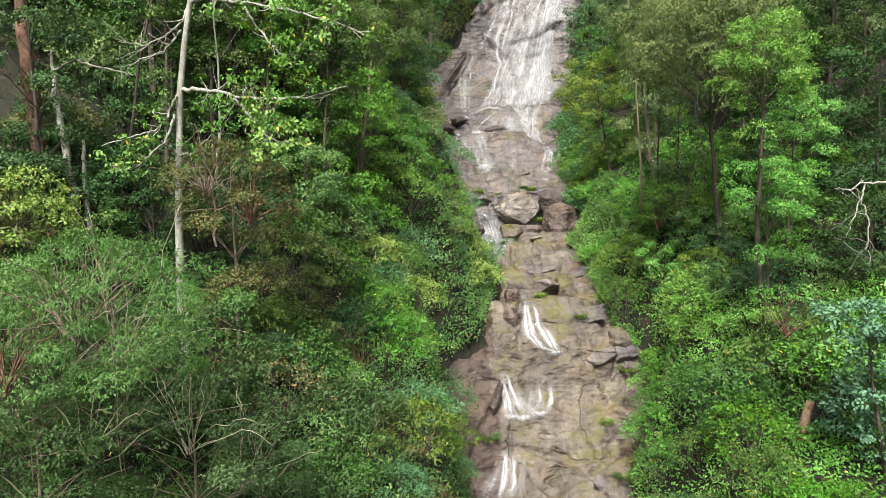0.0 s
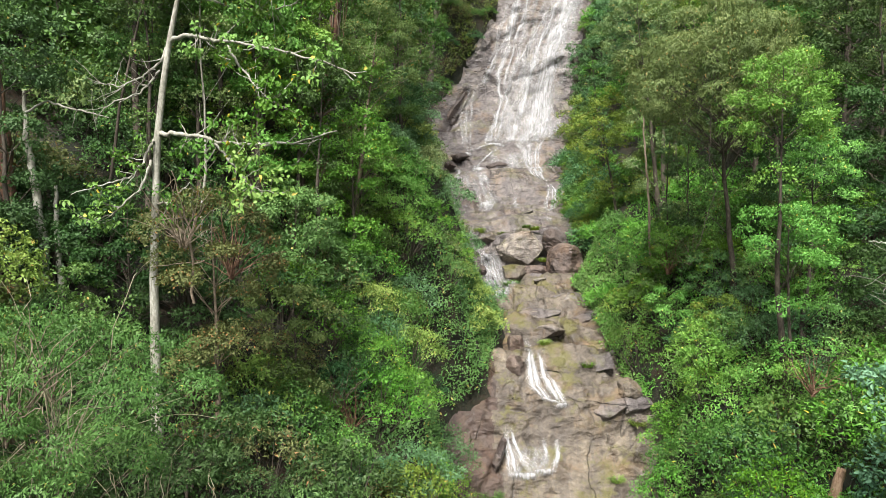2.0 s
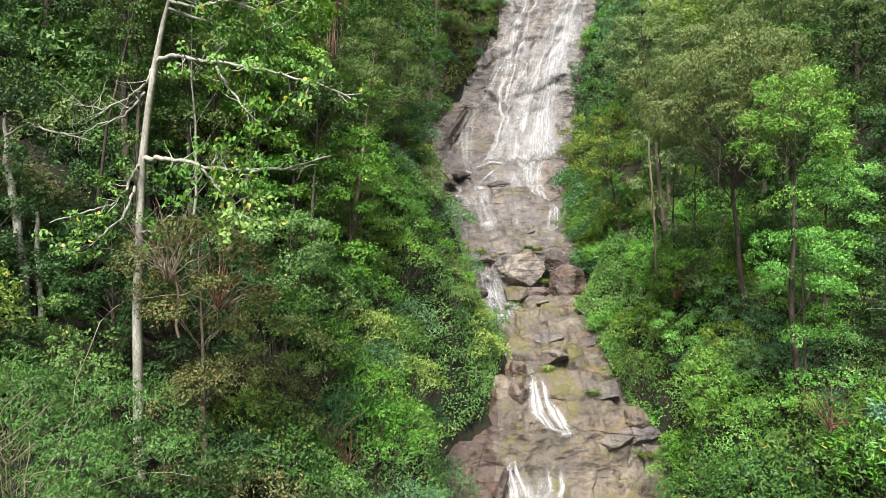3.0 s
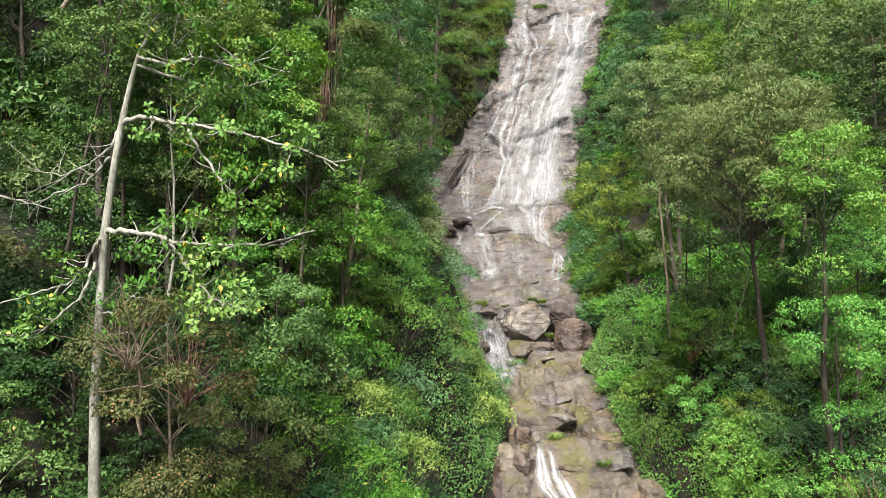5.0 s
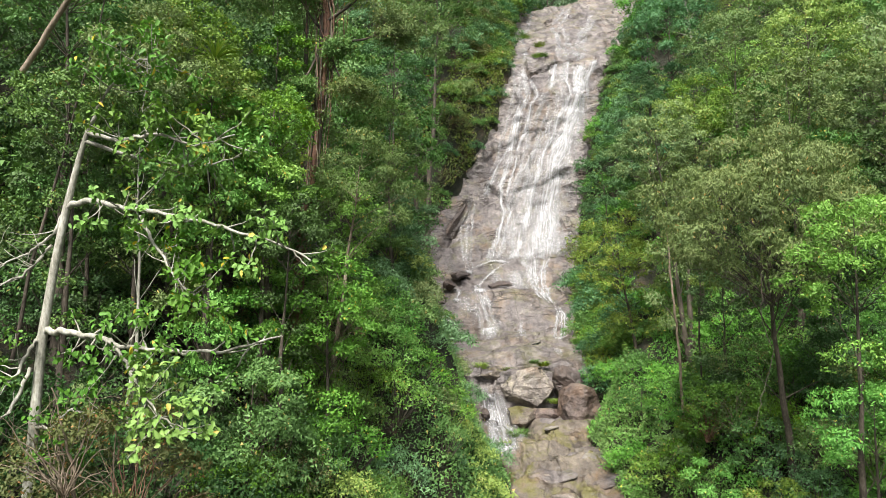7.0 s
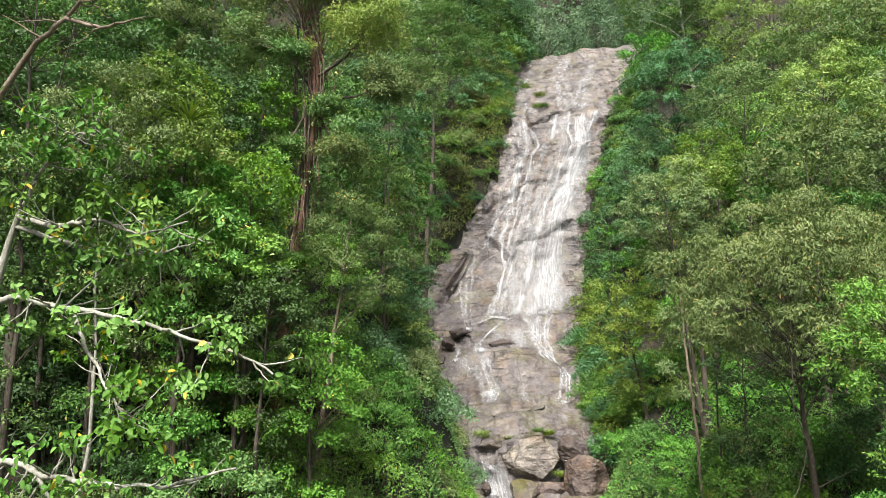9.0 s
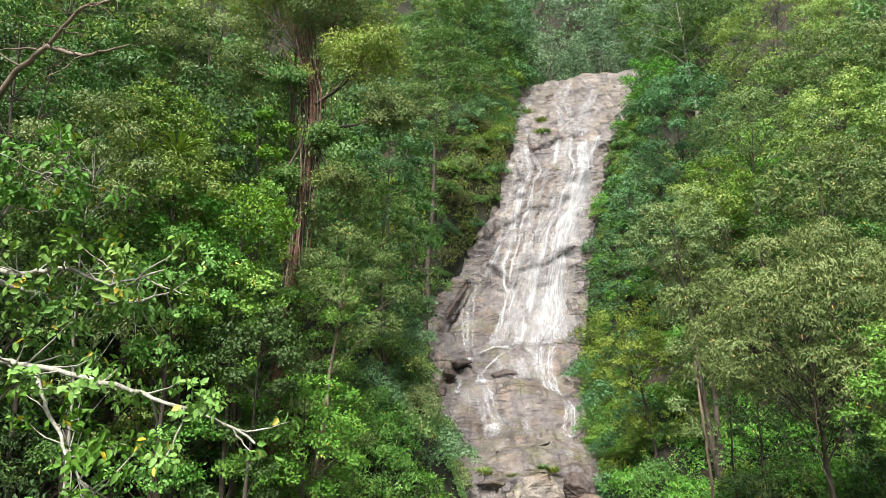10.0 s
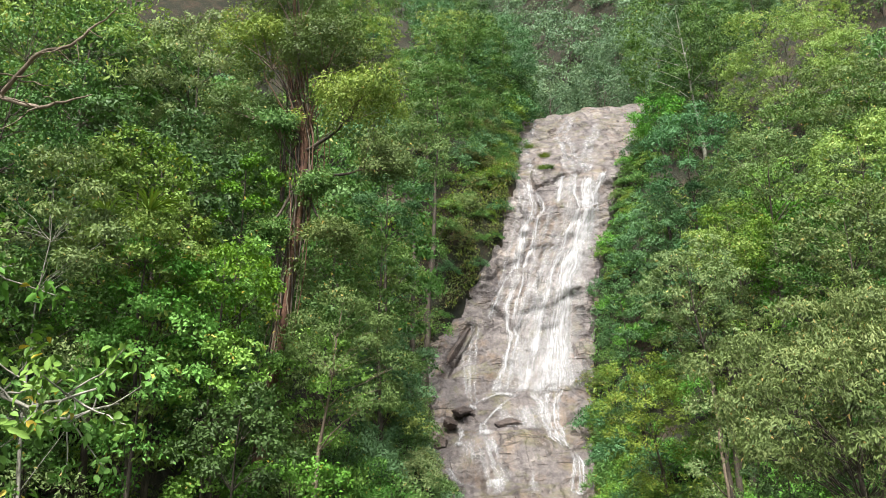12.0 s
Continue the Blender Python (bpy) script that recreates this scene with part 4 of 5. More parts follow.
def bush_leaves(seed, h=2.6, r=2.1, L=0.25):
    rng = np.random.default_rng(seed)
    out = []
    for i in range(22):
        a, q = i * 2.39996 + rng.uniform(-0.5, 0.5), math.sqrt((i + 0.5) / 22) * r * 0.85
        e = np.array([math.cos(a) * q, math.sin(a) * q, h * (0.85 - 0.75 * (q / r) ** 2) * rng.uniform(0.75, 1.2)])
        lr = r * rng.uniform(0.2, 0.4)
        pts, outs = shell_tips(rng, e, (lr, lr, lr * 0.7), 11, (0, 0, h * 0.1))
        out.append(leaf_cloud(rng, pts, outs, 6, L, L * 0.45, L * 0.6, 0.3))
    return joined(out)


BUSH = {k: bush_leaves(300 + i) for i, k in enumerate(("mid", "bright", "blue", "yellow", "brown", "dark", "olive"))}

# ---- right slope, tree by tree ----
DOME = "broad domed tree with drooping olive leaves paler at the tips"
hero("olive", 14.6, 38.6, 17.6, 4.5, 3.6, base=(16.5, 40.5), L=0.26, ratio=0.32, droop=0.9, label=DOME, dens=1.7, spread=0.4, lobes=84, lobe=0.3, skirt=4)
hero("yellow", 12.3, 56.0, 17.3, 2.7, 2.6, base=(14.0, 57), label="yellow-green bushy tree at the edge of the fall")
hero("olive", 13.9, 51.0, 23.6, 2.8, 2.6, base=(16, 52), label="dull olive tree above the fall's edge")
hero("blue", 20.2, 66.0, 36.0, 3.9, 5.0, label="tall blue-green tree beside the upper fall")
hero("bright", 19.4, 70.0, 41.4, 2.2, 1.9, label="bright green tree beside the head of the fall")
hero("blue", 18.0, 68.0, 30.6, 2.9, 4.0, base=(19.5, 68), label="blue-green tree beside the upper fall")
hero("olive", 21.4, 56.0, 31.6, 3.7, 3.4, label="tan-tipped olive tree on the slope")
hero("yellow", 21.6, 47.0, 29.0, 2.8, 2.2, label="yellow-crowned tree on the slope")
hero("yellow", 34.0, 76.0, 48.6, 6.6, 5.5, label="large layered yellow-green tree on the upper slope")
hero("mid", 27.7, 86.0, 57.0, 6.2, 6.5, base=(29.5, 86), bark=BARK_PALE, label="tall green tree with a pale trunk on the upper slope")
hero("olive", 31.5, 62.0, 39.0, 3.9, 3.4, label="olive green tree on the upper slope")
hero("olive", 19.8, 46.0, 24.6, 2.9, 2.6, label="green tree on the slope behind the domed tree")
hero("yellow", 17.6, 54.0, 26.6, 2.6, 2.4, label="green tree on the slope")
hero("olive", 16.4, 55.0, 21.5, 2.7, 3.2, label="green tree on the slope")
hero("yellow", 16.3, 53.0, 25.8, 1.9, 1.6, label="slender yellow-green tree on the slope")
hero("blue", 13.6, 65.0, 23.6, 1.9, 3.0, base=(15, 65.5), label="blue-green tree leaning over the fall's edge")
GLOSS = "young tree with glossy bright green leaves"
hero("bright", 15.0, 32.4, 15.3, 2.3, 2.3, base=(15.9, 33.2), skirt=4, L=0.21, ratio=0.45, label=GLOSS, lobe=0.38)
hero("bright", 15.2, 32.2, 9.6, 2.0, 1.7, base=(16.0, 33.4), skirt=6, L=0.21, ratio=0.45, label=GLOSS, lobe=0.38)
hero("bright", 17.6, 34.6, 12.6, 1.7, 1.7, base=(17.2, 34.8), L=0.2, ratio=0.45, label=GLOSS, lobe=0.38)
# dark leaves paint the shade under the domed tree
hero("dark", 15.6, 45.5, 14.2, 2.0, 2.6, label="tree under the domed tree, shade put into its dark leaves")
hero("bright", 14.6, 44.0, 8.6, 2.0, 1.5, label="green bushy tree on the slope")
# dark-leaved trees here put the shade behind the bright young trees into colour
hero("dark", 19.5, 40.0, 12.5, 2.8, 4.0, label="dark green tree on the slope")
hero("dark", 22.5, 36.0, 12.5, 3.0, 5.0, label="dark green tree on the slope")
hero("dark", 24.0, 40.0, 20.0, 3.2, 4.6, label="green tree on the slope")
hero("olive", 26.0, 47.0, 25.0, 3.2, 4.0, label="olive green tree on the slope")
hero("dark", 20.5, 33.0, 7.0, 2.6, 3.0, label="green bushy tree on the slope")
hero("teal", 14.9, 24.2, 5.0, 1.3, 0.9, base=(16.5, 25), two=2, L=0.27, ratio=0.6, dens=1.1, label="sapling with large pale blue-green leaves")
hero("teal", 17.0, 27.2, 1.2, 1.8, 1.6, two=2, L=0.28, ratio=0.6, label="sapling with large pale blue-green leaves")

# ---- left slope, tree by tree ----
hero("olive", -3.0, 39.2, 19.6, 2.4, 2.6, base=(-4.8, 40), L=0.2, ratio=0.34, droop=0.6, dens=0.75, label="feathery grey-green tree with forked limbs", bark=TWIG)
hero("bright", -6.5, 36.2, 21.6, 1.7, 1.2, base=(-7, 37.5), label="bright green leafy tree in front of the vine-hung trunk")
hero("bright", -6.4, 35.2, 18.6, 1.5, 1.6, base=(-7, 36.5), label="bright green leafy tree in front of the vine-hung trunk")
hero("dark", -5.2, 34.4, 16.6, 1.7, 1.6, base=(-6, 35), label="green leafy tree in front of the vine-hung trunk")
hero("olive", -9.6, 31.4, 22.2, 1.9, 1.9, base=(-10.2, 32), L=0.2, ratio=0.4, dens=0.8, bark=BARK_PALE, lobes=22, trunk_r=0.1, label="sparse twiggy tree with pale bare branches")
hero("yellow", -10.4, 38.0, 26.0, 1.9, 1.3, label="yellow-green layered tree on the slope")
hero("yellow", -10.6, 36.2, 24.0, 2.2, 2.6, label="green tree on the slope")
hero("bright", -8.4, 35.6, 20.6, 2.1, 2.4, label="green tree on the slope")
hero("yellow", -9.8, 30.6, 27.6, 2.9, 1.5, base=(-14.2, 31.0), skirt=0, L=0.2, ratio=0.4, dens=0.36, lobe=0.3, trunk_r=0.1, bark=BARK_DARK, label="spreading tree with long bare limbs and fine yellow-green leaves")
hero("mid", -13.5, 33.5, 26.5, 3.0, 3.0, label="green tree on the slope")
hero("olive", -11.6, 46.0, 33.8, 3.1, 4.0, label="tall green tree on the slope")
hero("mid", -9.0, 46.5, 29.0, 2.6, 4.4, label="dark green tree behind the vine-hung trunk")
hero("olive", -6.4, 44.5, 34.4, 2.6, 2.6, base=(-6.8, 45), label="olive green tree behind the vine-hung trunk")
hero("olive", -1.5, 62.0, 35.6, 2.6, 3.4, label="green tree above the fall's bank")
hero("blue", -2.4, 52.0, 29.0, 2.2, 3.0, label="blue-green tree above the fall's bank")
hero("mid", -2.4, 48.0, 23.6, 2.0, 2.8, label="green tree above the fall's bank")
hero("mid", 0.4, 75.0, 45.0, 3.4, 4.4, base=(-1.5, 75), skirt=22, label="green tree on the upper bank")
hero("mid", 3.8, 92.0, 59.0, 4.6, 5.4, base=(2.5, 92), label="dark green tree on the upper bank")
hero("blue", 10.6, 112.0, 69.5, 5.0, 6.0, base=(9, 112), label="dark green tree at the head of the fall")
hero("brown", -7.6, 25.6, 9.6, 2.3, 2.2, L=0.16, label="half-dry bushy tree with brown and olive leaves", dens=0.9, bark=TWIG)
hero("mid", -6.6, 34.0, 10.0, 2.2, 2.6, label="dark green layered tree in the shade")
hero("bright", -4.3, 37.0, 13.6, 2.3, 2.8, label="dark green tree on the bank")
hero("bright", -2.9, 44.0, 12.8, 2.1, 2.6, label="green bushy tree on the bank")
hero("blue", -2.9, 50.0, 17.8, 2.1, 3.2, label="blue-green bushy tree on the bank")
hero("blue", -2.4, 56.0, 19.0, 2.2, 3.0, label="blue-green bushy tree on the bank")
hero("bright", -4.4, 41.5, 18.2, 2.3, 2.8, label="green tree on the bank")
hero("mid", -8.0, 40.0, 18.5, 2.4, 3.6, label="dark green tree on the slope")
# these two get dark leaves in place of a shaded recess
hero("dark", -12.8, 34.0, 19.0, 2.5, 3.0, label="dark green tree on the slope")
hero("dark", -15.2, 26.6, 16.0, 2.4, 3.2, label="green tree on the slope")
hero("yellow", -13.6, 22.5, 9.4, 1.7, 1.2, label="yellow-green bushy tree on the slope")
WILLOWY = "fine-leaved tree with arching pale twigs"
hero("mid", -7.0, 14.8, 7.3, 2.5, 2.0, L=0.13, ratio=0.34, droop=0.8, dens=0.75, two=False, skirt=16, trunk_r=0.05, lobes=46, lobe=0.28, bark=TWIG, label=WILLOWY)
hero("mid", -9.6, 15.6, 6.4, 2.3, 2.4, L=0.13, ratio=0.34, droop=0.8, dens=0.75, two=False, skirt=16, trunk_r=0.05, lobes=46, lobe=0.28, bark=TWIG, label=WILLOWY)
hero("dark", -8.6, 14.3, 4.0, 2.4, 2.8, L=0.14, ratio=0.42, dens=0.6, two=False, bark=TWIG, label="green fine-leaved tree on the near slope")
hero("dark", -5.9, 16.0, 3.8, 2.0, 2.6, L=0.14, dens=0.6, two=False, bark=TWIG, label="green fine-leaved tree on the near slope")
hero("dark", -5.4, 20.0, 1.6, 1.8, 2.2, L=0.13, dens=0.6, two=False, bark=TWIG, label="green bushy tree on the near slope")
hero("dark", -10.2, 20.0, 5.0, 2.6, 2.6, L=0.19, label="dark green tree on the near slope")
hero("dark", -7.4, 22.0, 4.2, 1.8, 2.0, label="dark green tree on the near slope")
hero("olive", -5.6, 28.6, 7.0, 1.5, 1.3, label="pale olive bush on the bank")

hero("bright", -6.6, 38.4, 22.0, 1.5, 1.3, base=(-7.4, 39), label="bright green leafy tree in front of the vine-hung trunk")
hero("yellow", -8.5, 34.4, 22.4, 1.5, 1.2, base=(-9.0, 35.0), label="yellow-green leafy tree on the slope")
hero("bright", -7.4, 41.0, 26.0, 1.5, 2.0, base=(-8.2, 41.5), label="green leafy tree beside the vine-hung trunk")
hero("yellow", -9.0, 37.0, 22.9, 1.8, 1.6, label="olive green tree on the slope")
hero("mid", -10.6, 33.2, 20.4, 1.9, 1.6, label="grey-green tree on the slope")
hero("bright", -8.2, 34.2, 19.0, 1.8, 1.8, label="green tree on the slope")
hero("mid", -12.0, 31.0, 20.6, 1.7, 1.5, label="grey-green tree on the slope")

# dark leaves paint the shade behind the pale tree's limbs
hero("dark", -11.4, 27.6, 9.6, 2.2, 2.2, label="tree behind the pale one, shade put into its dark leaves")
hero("dark", -9.6, 28.6, 7.2, 2.2, 2.2, label="tree behind the pale one, shade put into its dark leaves")
hero("mid", -12.6, 25.4, 7.4, 2.0, 1.8, label="green bushy tree on the slope")

BANKBUSH = "bright leafy bush on the bank below the domed tree"
for _x, _y, _r, _k in ((12.5, 51.0, 1.3, "mid"), (13.6, 48.0, 1.5, "bright"), (12.8, 45.6, 1.4, "mid"), (14.4, 44.6, 1.5, "yellow"), (13.7, 42.4, 1.5, "bright"), (15.6, 41.6, 1.6, "mid"), (12.9, 39.6, 1.3, "bright"), (14.9, 38.8, 1.4, "yellow"), (13.3, 36.6, 1.4, "bright")):
    hero(_k, _x, _y, ground(_x, _y) + _r * 0.9, _r, _r * 0.9, skirt=4, L=0.2, two=False, label=BANKBUSH)

# ---- the forest behind ----
# mostly the dark kind: its colour replaces the shade of the recess there
scatter(26, (-30, -11), (36, 64), ["mid1", "mid1", "mid0", "mid1", "mid3"], (0.9, 1.35), 1, 3.0, F, lambda x, y: edge_off(x, y) > 11)
scatter(66, (-32, 12), (56, 132), ["far0", "far1", "far0", "far2", "far0", "far3"], (0.75, 1.15), 2, 3.6, F, lambda x, y: edge_off(x, y) > 5)
scatter(19, (18, 44), (46, 72), ["mid0", "mid1", "mid3", "mid4", "mid2"], (0.9, 1.35), 5, 3.4, F, lambda x, y: edge_off(x, y) > 9)
scatter(46, (20, 62), (68, 134), ["far0", "far2", "far3", "far1", "far0"], (0.75, 1.2), 6, 4.0, F, lambda x, y: edge_off(x, y) > 5)
# shrubs on the banks
scatter(76, (-9, 3), (25, 46), ["shrub_mid", "shrub_blue", "shrub_bright", "shrub_mid", "shrub_brown", "shrub_yellow"], (0.7, 1.2), 3, 1.2, S, lambda x, y: (1.9 if y > 40 else 0.7) < edge_off(x, y) < 9)
scatter(105, (10, 24), (24, 46), ["shrub_mid", "shrub_bright", "shrub_bright", "shrub_mid", "shrub_mid", "shrub_blue"], (0.75, 1.3), 7, 1.25, S, lambda x, y: edge_off(x, y) < 14, room=0.8)
scatter(9, (13.5, 19), (28.5, 32), ["shrub_bright", "shrub_mid", "shrub_bright"], (1.3, 1.8), 21, 1.5, S)
# mostly dark leaves, to hold down what the sun brightens on this slope
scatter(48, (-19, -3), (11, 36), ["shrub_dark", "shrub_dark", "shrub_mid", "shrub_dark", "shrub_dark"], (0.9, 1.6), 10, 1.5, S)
brush("brush", 60, (-9, 5), (45, 72), ["mid", "blue", "mid", "yellow", "olive", "blue"], (0.5, 0.95), 4, 1.3, "green brush on the bank of the lower fall", lambda x, y: edge_off(x, y) < 7 and (x < 1.2 or y > 66 or y < 50), 0.4)
brush("brush", 150, (-7, 14), (70, 112), ["mid", "blue", "mid", "yellow", "brown", "olive"], (0.4, 0.9), 14, 1.0, "green and yellow-green brush on the bank of the upper fall", lambda x, y: edge_off(x, y) < 5.5, 0.0)
brush("brush", 90, (10, 36), (44, 112), ["mid", "blue", "bright", "mid", "yellow", "bright"], (0.6, 1.15), 9, 1.6, "green brush on the bank beside the fall", lambda x, y: edge_off(x, y) < 8, 0.3)
brush("brush", 70, (11, 34), (58, 112), ["mid", "blue", "mid", "bright", "yellow"], (0.35, 0.75), 19, 0.9, "low green brush at the edge of the upper fall", lambda x, y: 0.3 < edge_off(x, y) < 2.6, 0.3)
brush("brush", 40, (-24, -7), (34, 62), ["mid", "dark", "mid", "yellow", "olive"], (0.9, 1.6), 11, 1.8, "green brush under the forest trees")
brush("brush", 34, (-24, -2), (62, 104), ["mid", "blue", "olive", "mid", "yellow"], (1.0, 1.9), 23, 2.2, "green brush under the upper forest", lambda x, y: edge_off(x, y) > 4)
brush("brush", 26, (-27, -14), (22, 42), ["dark", "dark", "brown"], (0.7, 1.2), 17, 2.2, "dark green brush under the forest trees")
brush("brush", 70, (-8, 12), (80, 108), ["mid", "brown", "olive", "blue", "mid"], (0.6, 1.2), 27, 1.4, "green and brown scrub on the upper bank", lambda x, y: 3.5 < edge_off(x, y) < 11)
brush("brush", 60, (0, 20), (103, 142), ["mid", "blue", "dark", "mid", "yellow"], (1.0, 2.0), 18, 1.8, "green brush at the head of the fall", lambda x, y: edge_off(x, y) < 10, 0.2)
brush("brush", 30, (27, 48), (104, 140), ["mid", "blue", "mid", "yellow"], (1.0, 2.0), 20, 2.0, "green brush at the head of the fall", lambda x, y: edge_off(x, y) < 7, 0.4)
brush("brush", 24, (22, 40), (28, 60), ["mid", "dark", "mid", "olive"], (0.9, 1.6), 12, 2.2, "green brush under the forest trees")

# ---- low growth on the banks, and the woods of the far hill ----
def undergrowth(name, leaf, n, xr, yr, off, L, high, seed, label):
    rng = np.random.default_rng(seed)
    tips, outs = [], []
    while len(tips) < n:
        x, y = rng.uniform(*xr), rng.uniform(*yr)
        d = edge_off(x, y)
        if off[0] < d < off[1] and fbm(x * 0.45, y * 0.45, seed, 2) > -0.25:
            h = high * rng.uniform(0.1, 1) * (0.6 + fbm(x * 0.8, y * 0.8, 1.5, 2))
            tips.append((x, y - 0.6 * h, ground(x, y) + 0.8 * h))
            outs.append((0, -0.35, 0.85))
    v, f = leaf_cloud(rng, np.array(tips), np.array(outs), 6, L, L * 0.5, L * 0.9, 0.2)
    return tagged(mesh_ob(name, v, f, LEAF[leaf], smooth=False), label, "undergrowth", kind="stuff")


undergrowth("undergrowth", "mid", 9000, (-9, 4), (24, 62), (0.2, 7), 0.2, 0.8, 3, "low green undergrowth and creepers on the bank")
undergrowth("undergrowth", "bright", 10000, (9, 22), (24, 62), (-0.3, 10), 0.2, 0.7, 4, "bright green creepers covering the bank")
undergrowth("undergrowth", "mid", 5000, (11, 34), (62, 112), (0.1, 4), 0.27, 1.0, 9, "green scrub at the edge of the upper fall")
undergrowth("undergrowth", "brown", 5000, (-6, 13), (72, 106), (-0.3, 4.5), 0.27, 1.1, 8, "brown-green dry scrub beside the upper fall")
undergrowth("undergrowth", "yellow", 6500, (-8, 14), (60, 104), (-0.4, 6), 0.28, 1.1, 5, "yellow-green grass and brush beside the upper fall")

undergrowth("undergrowth", "mid", 7000, (-2, 5), (34, 72), (0.3, 3.0), 0.19, 0.7, 6, "low green creepers hanging over the edge of the bank")
undergrowth("undergrowth", "mid", 7000, (9, 16), (34, 72), (-0.3, 2.8), 0.19, 0.7, 7, "low green creepers hanging over the edge of the bank")


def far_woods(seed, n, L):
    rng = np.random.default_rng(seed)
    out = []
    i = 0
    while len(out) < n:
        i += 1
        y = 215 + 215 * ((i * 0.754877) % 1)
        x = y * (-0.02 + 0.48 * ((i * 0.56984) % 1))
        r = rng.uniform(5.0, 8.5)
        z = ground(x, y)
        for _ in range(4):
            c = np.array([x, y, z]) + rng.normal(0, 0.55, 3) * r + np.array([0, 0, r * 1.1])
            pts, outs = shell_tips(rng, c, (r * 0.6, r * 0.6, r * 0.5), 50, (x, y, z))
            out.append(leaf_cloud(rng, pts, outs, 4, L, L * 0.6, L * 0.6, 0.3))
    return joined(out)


# the far hill's haze is in these leaves' colour, none lies in the air
kind("hill0", "far", "broadleaf tree on the far hill, haze put into its green", 6, 4.2, 4.2, 121, 0.46, dens=0.55, skirt=3)
kind("hill1", "far", "broadleaf tree on the far hill, haze put into its pale green", 6, 4.6, 3.6, 122, 0.46, dens=0.55, skirt=3)
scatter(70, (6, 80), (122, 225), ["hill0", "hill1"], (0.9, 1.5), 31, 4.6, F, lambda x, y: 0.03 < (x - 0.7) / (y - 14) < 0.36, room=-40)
tagged(mesh_ob("far_woods", *far_woods(5, 1100, 1.0), LEAF["far"], smooth=False), "dense woods on the far hill, haze painted blue-green into the leaves", "woods", kind="stuff")

# ---- the pale tree with bare limbs ----
def pale_tree():
    rng = np.random.default_rng(77)
    root = new("tree")
    bx, by = -9.45, 24.9
    g = ground(bx, by)
    trunk = np.array([(bx, by, g - 0.8), (-9.42, 24.9, 4.5), (-9.33, 24.8, 8.9), (-9.18, 24.8, 11.4), (-9.05, 24.8, 13.4), (-8.82, 24.8, 15.0), (-8.55, 24.75, 16.4), (-8.25, 24.7, 17.6), (-8.0, 24.6, 18.3)])
    mesh_ob("trunk", *tube(trunk, [0.24, 0.175, 0.135, 0.12, 0.112, 0.10, 0.088, 0.07, 0.05], 10), BARK_PALE, root, label="straight mottled pale grey trunk")
    boughs = [
        ("low", 0.085, [(-9.05, 24.8, 13.4), (-8.2, 24.5, 13.42), (-7.6, 24.3, 13.38), (-6.8, 24.1, 13.15), (-5.5, 23.8, 13.0), (-4.3, 23.5, 12.95), (-3.0, 23.4, 13.3)]),
        ("high", 0.08, [(-8.58, 24.75, 16.4), (-7.9, 24.5, 16.5), (-7.4, 24.4, 16.35), (-6.4, 24.2, 16.1), (-4.75, 23.9, 15.75), (-3.6, 23.7, 15.4), (-2.4, 23.5, 14.95)]),
        ("top", 0.06, [(-8.0, 24.6, 18.2), (-7.1, 24.4, 17.95), (-6.1, 24.1, 18.05), (-5.1, 23.9, 17.7), (-4.2, 23.8, 17.9)]),
        ("top", 0.055, [(-8.1, 24.65, 18.0), (-6.8, 24.9, 17.6), (-5.8, 25.1, 17.45), (-4.5, 25.2, 17.7)]),
        ("top", 0.05, [(-8.0, 24.6, 18.3), (-7.6, 24.4, 19.1), (-6.9, 24.0, 19.6), (-6.0, 23.6, 19.7)]),
        ("back", 0.055, [(-9.05, 24.8, 13.4), (-9.2, 24.6, 13.1), (-9.35, 24.4, 12.5), (-9.7, 24.2, 12.0), (-10.4, 24.0, 11.8), (-11.4, 23.8, 11.5)]),
        ("back", 0.05, [(-9.2, 24.6, 12.6), (-9.5, 24.3, 11.6), (-10.2, 24.0, 10.9), (-11.0, 23.8, 10.6)]),
        ("bare", 0.045, [(-8.6, 24.8, 16.3), (-8.9, 24.8, 15.7), (-9.6, 24.9, 15.3), (-10.4, 25, 15.0), (-11.2, 25, 15.2)]),
        ("bare", 0.04, [(-8.9, 24.8, 15.5), (-9.5, 24.6, 14.7), (-10.3, 24.5, 14.4), (-10.9, 24.4, 13.8)]),
        ("fork", 0.05, [(-7.2, 24.3, 13.25), (-6.3, 23.7, 12.4), (-5.6, 23.3, 11.6), (-5.0, 23.0, 11.3)]),
        ("fork", 0.045, [(-6.5, 24.2, 16.1), (-5.9, 23.9, 15.2), (-5.3, 23.5, 14.5), (-4.8, 23.2, 14.1)]),
        ("stub", 0.04, [(-9.2, 24.8, 11.2), (-8.6, 24.5, 11.2), (-8.0, 24.2, 11.6), (-7.6, 24.0, 11.5)]),
    ]
    for kindname, r, pts in boughs:
        pts = np.array(pts)
        u = np.linspace(0, len(pts) - 1, len(pts) * 5)
        line = np.stack([np.interp(u, np.arange(len(pts)), pts[:, k]) for k in range(3)], 1)
        line[1:-1] += np.cumsum(rng.normal(0, 0.012, (len(line) - 2, 3)), 0) + rng.normal(0, 0.018, (len(line) - 2, 3))
        bough = mesh_ob("limb", *tube(line, np.linspace(r, r * 0.25, len(line)), 7), BARK_PALE, root)
        twigs, tips, outs = [], [], []
        for _ in range(11 if kindname in ("back", "bare") else 8 if kindname == "stub" else 24):
            k = int(rng.uniform(0.25 if kindname != "bare" else 0.1, 1) * (len(line) - 1))
            way = unit(rng.normal(0, 1, 3) + np.array([0.35 if kindname not in ("back", "bare") else -0.5, -0.2, 0.1]))
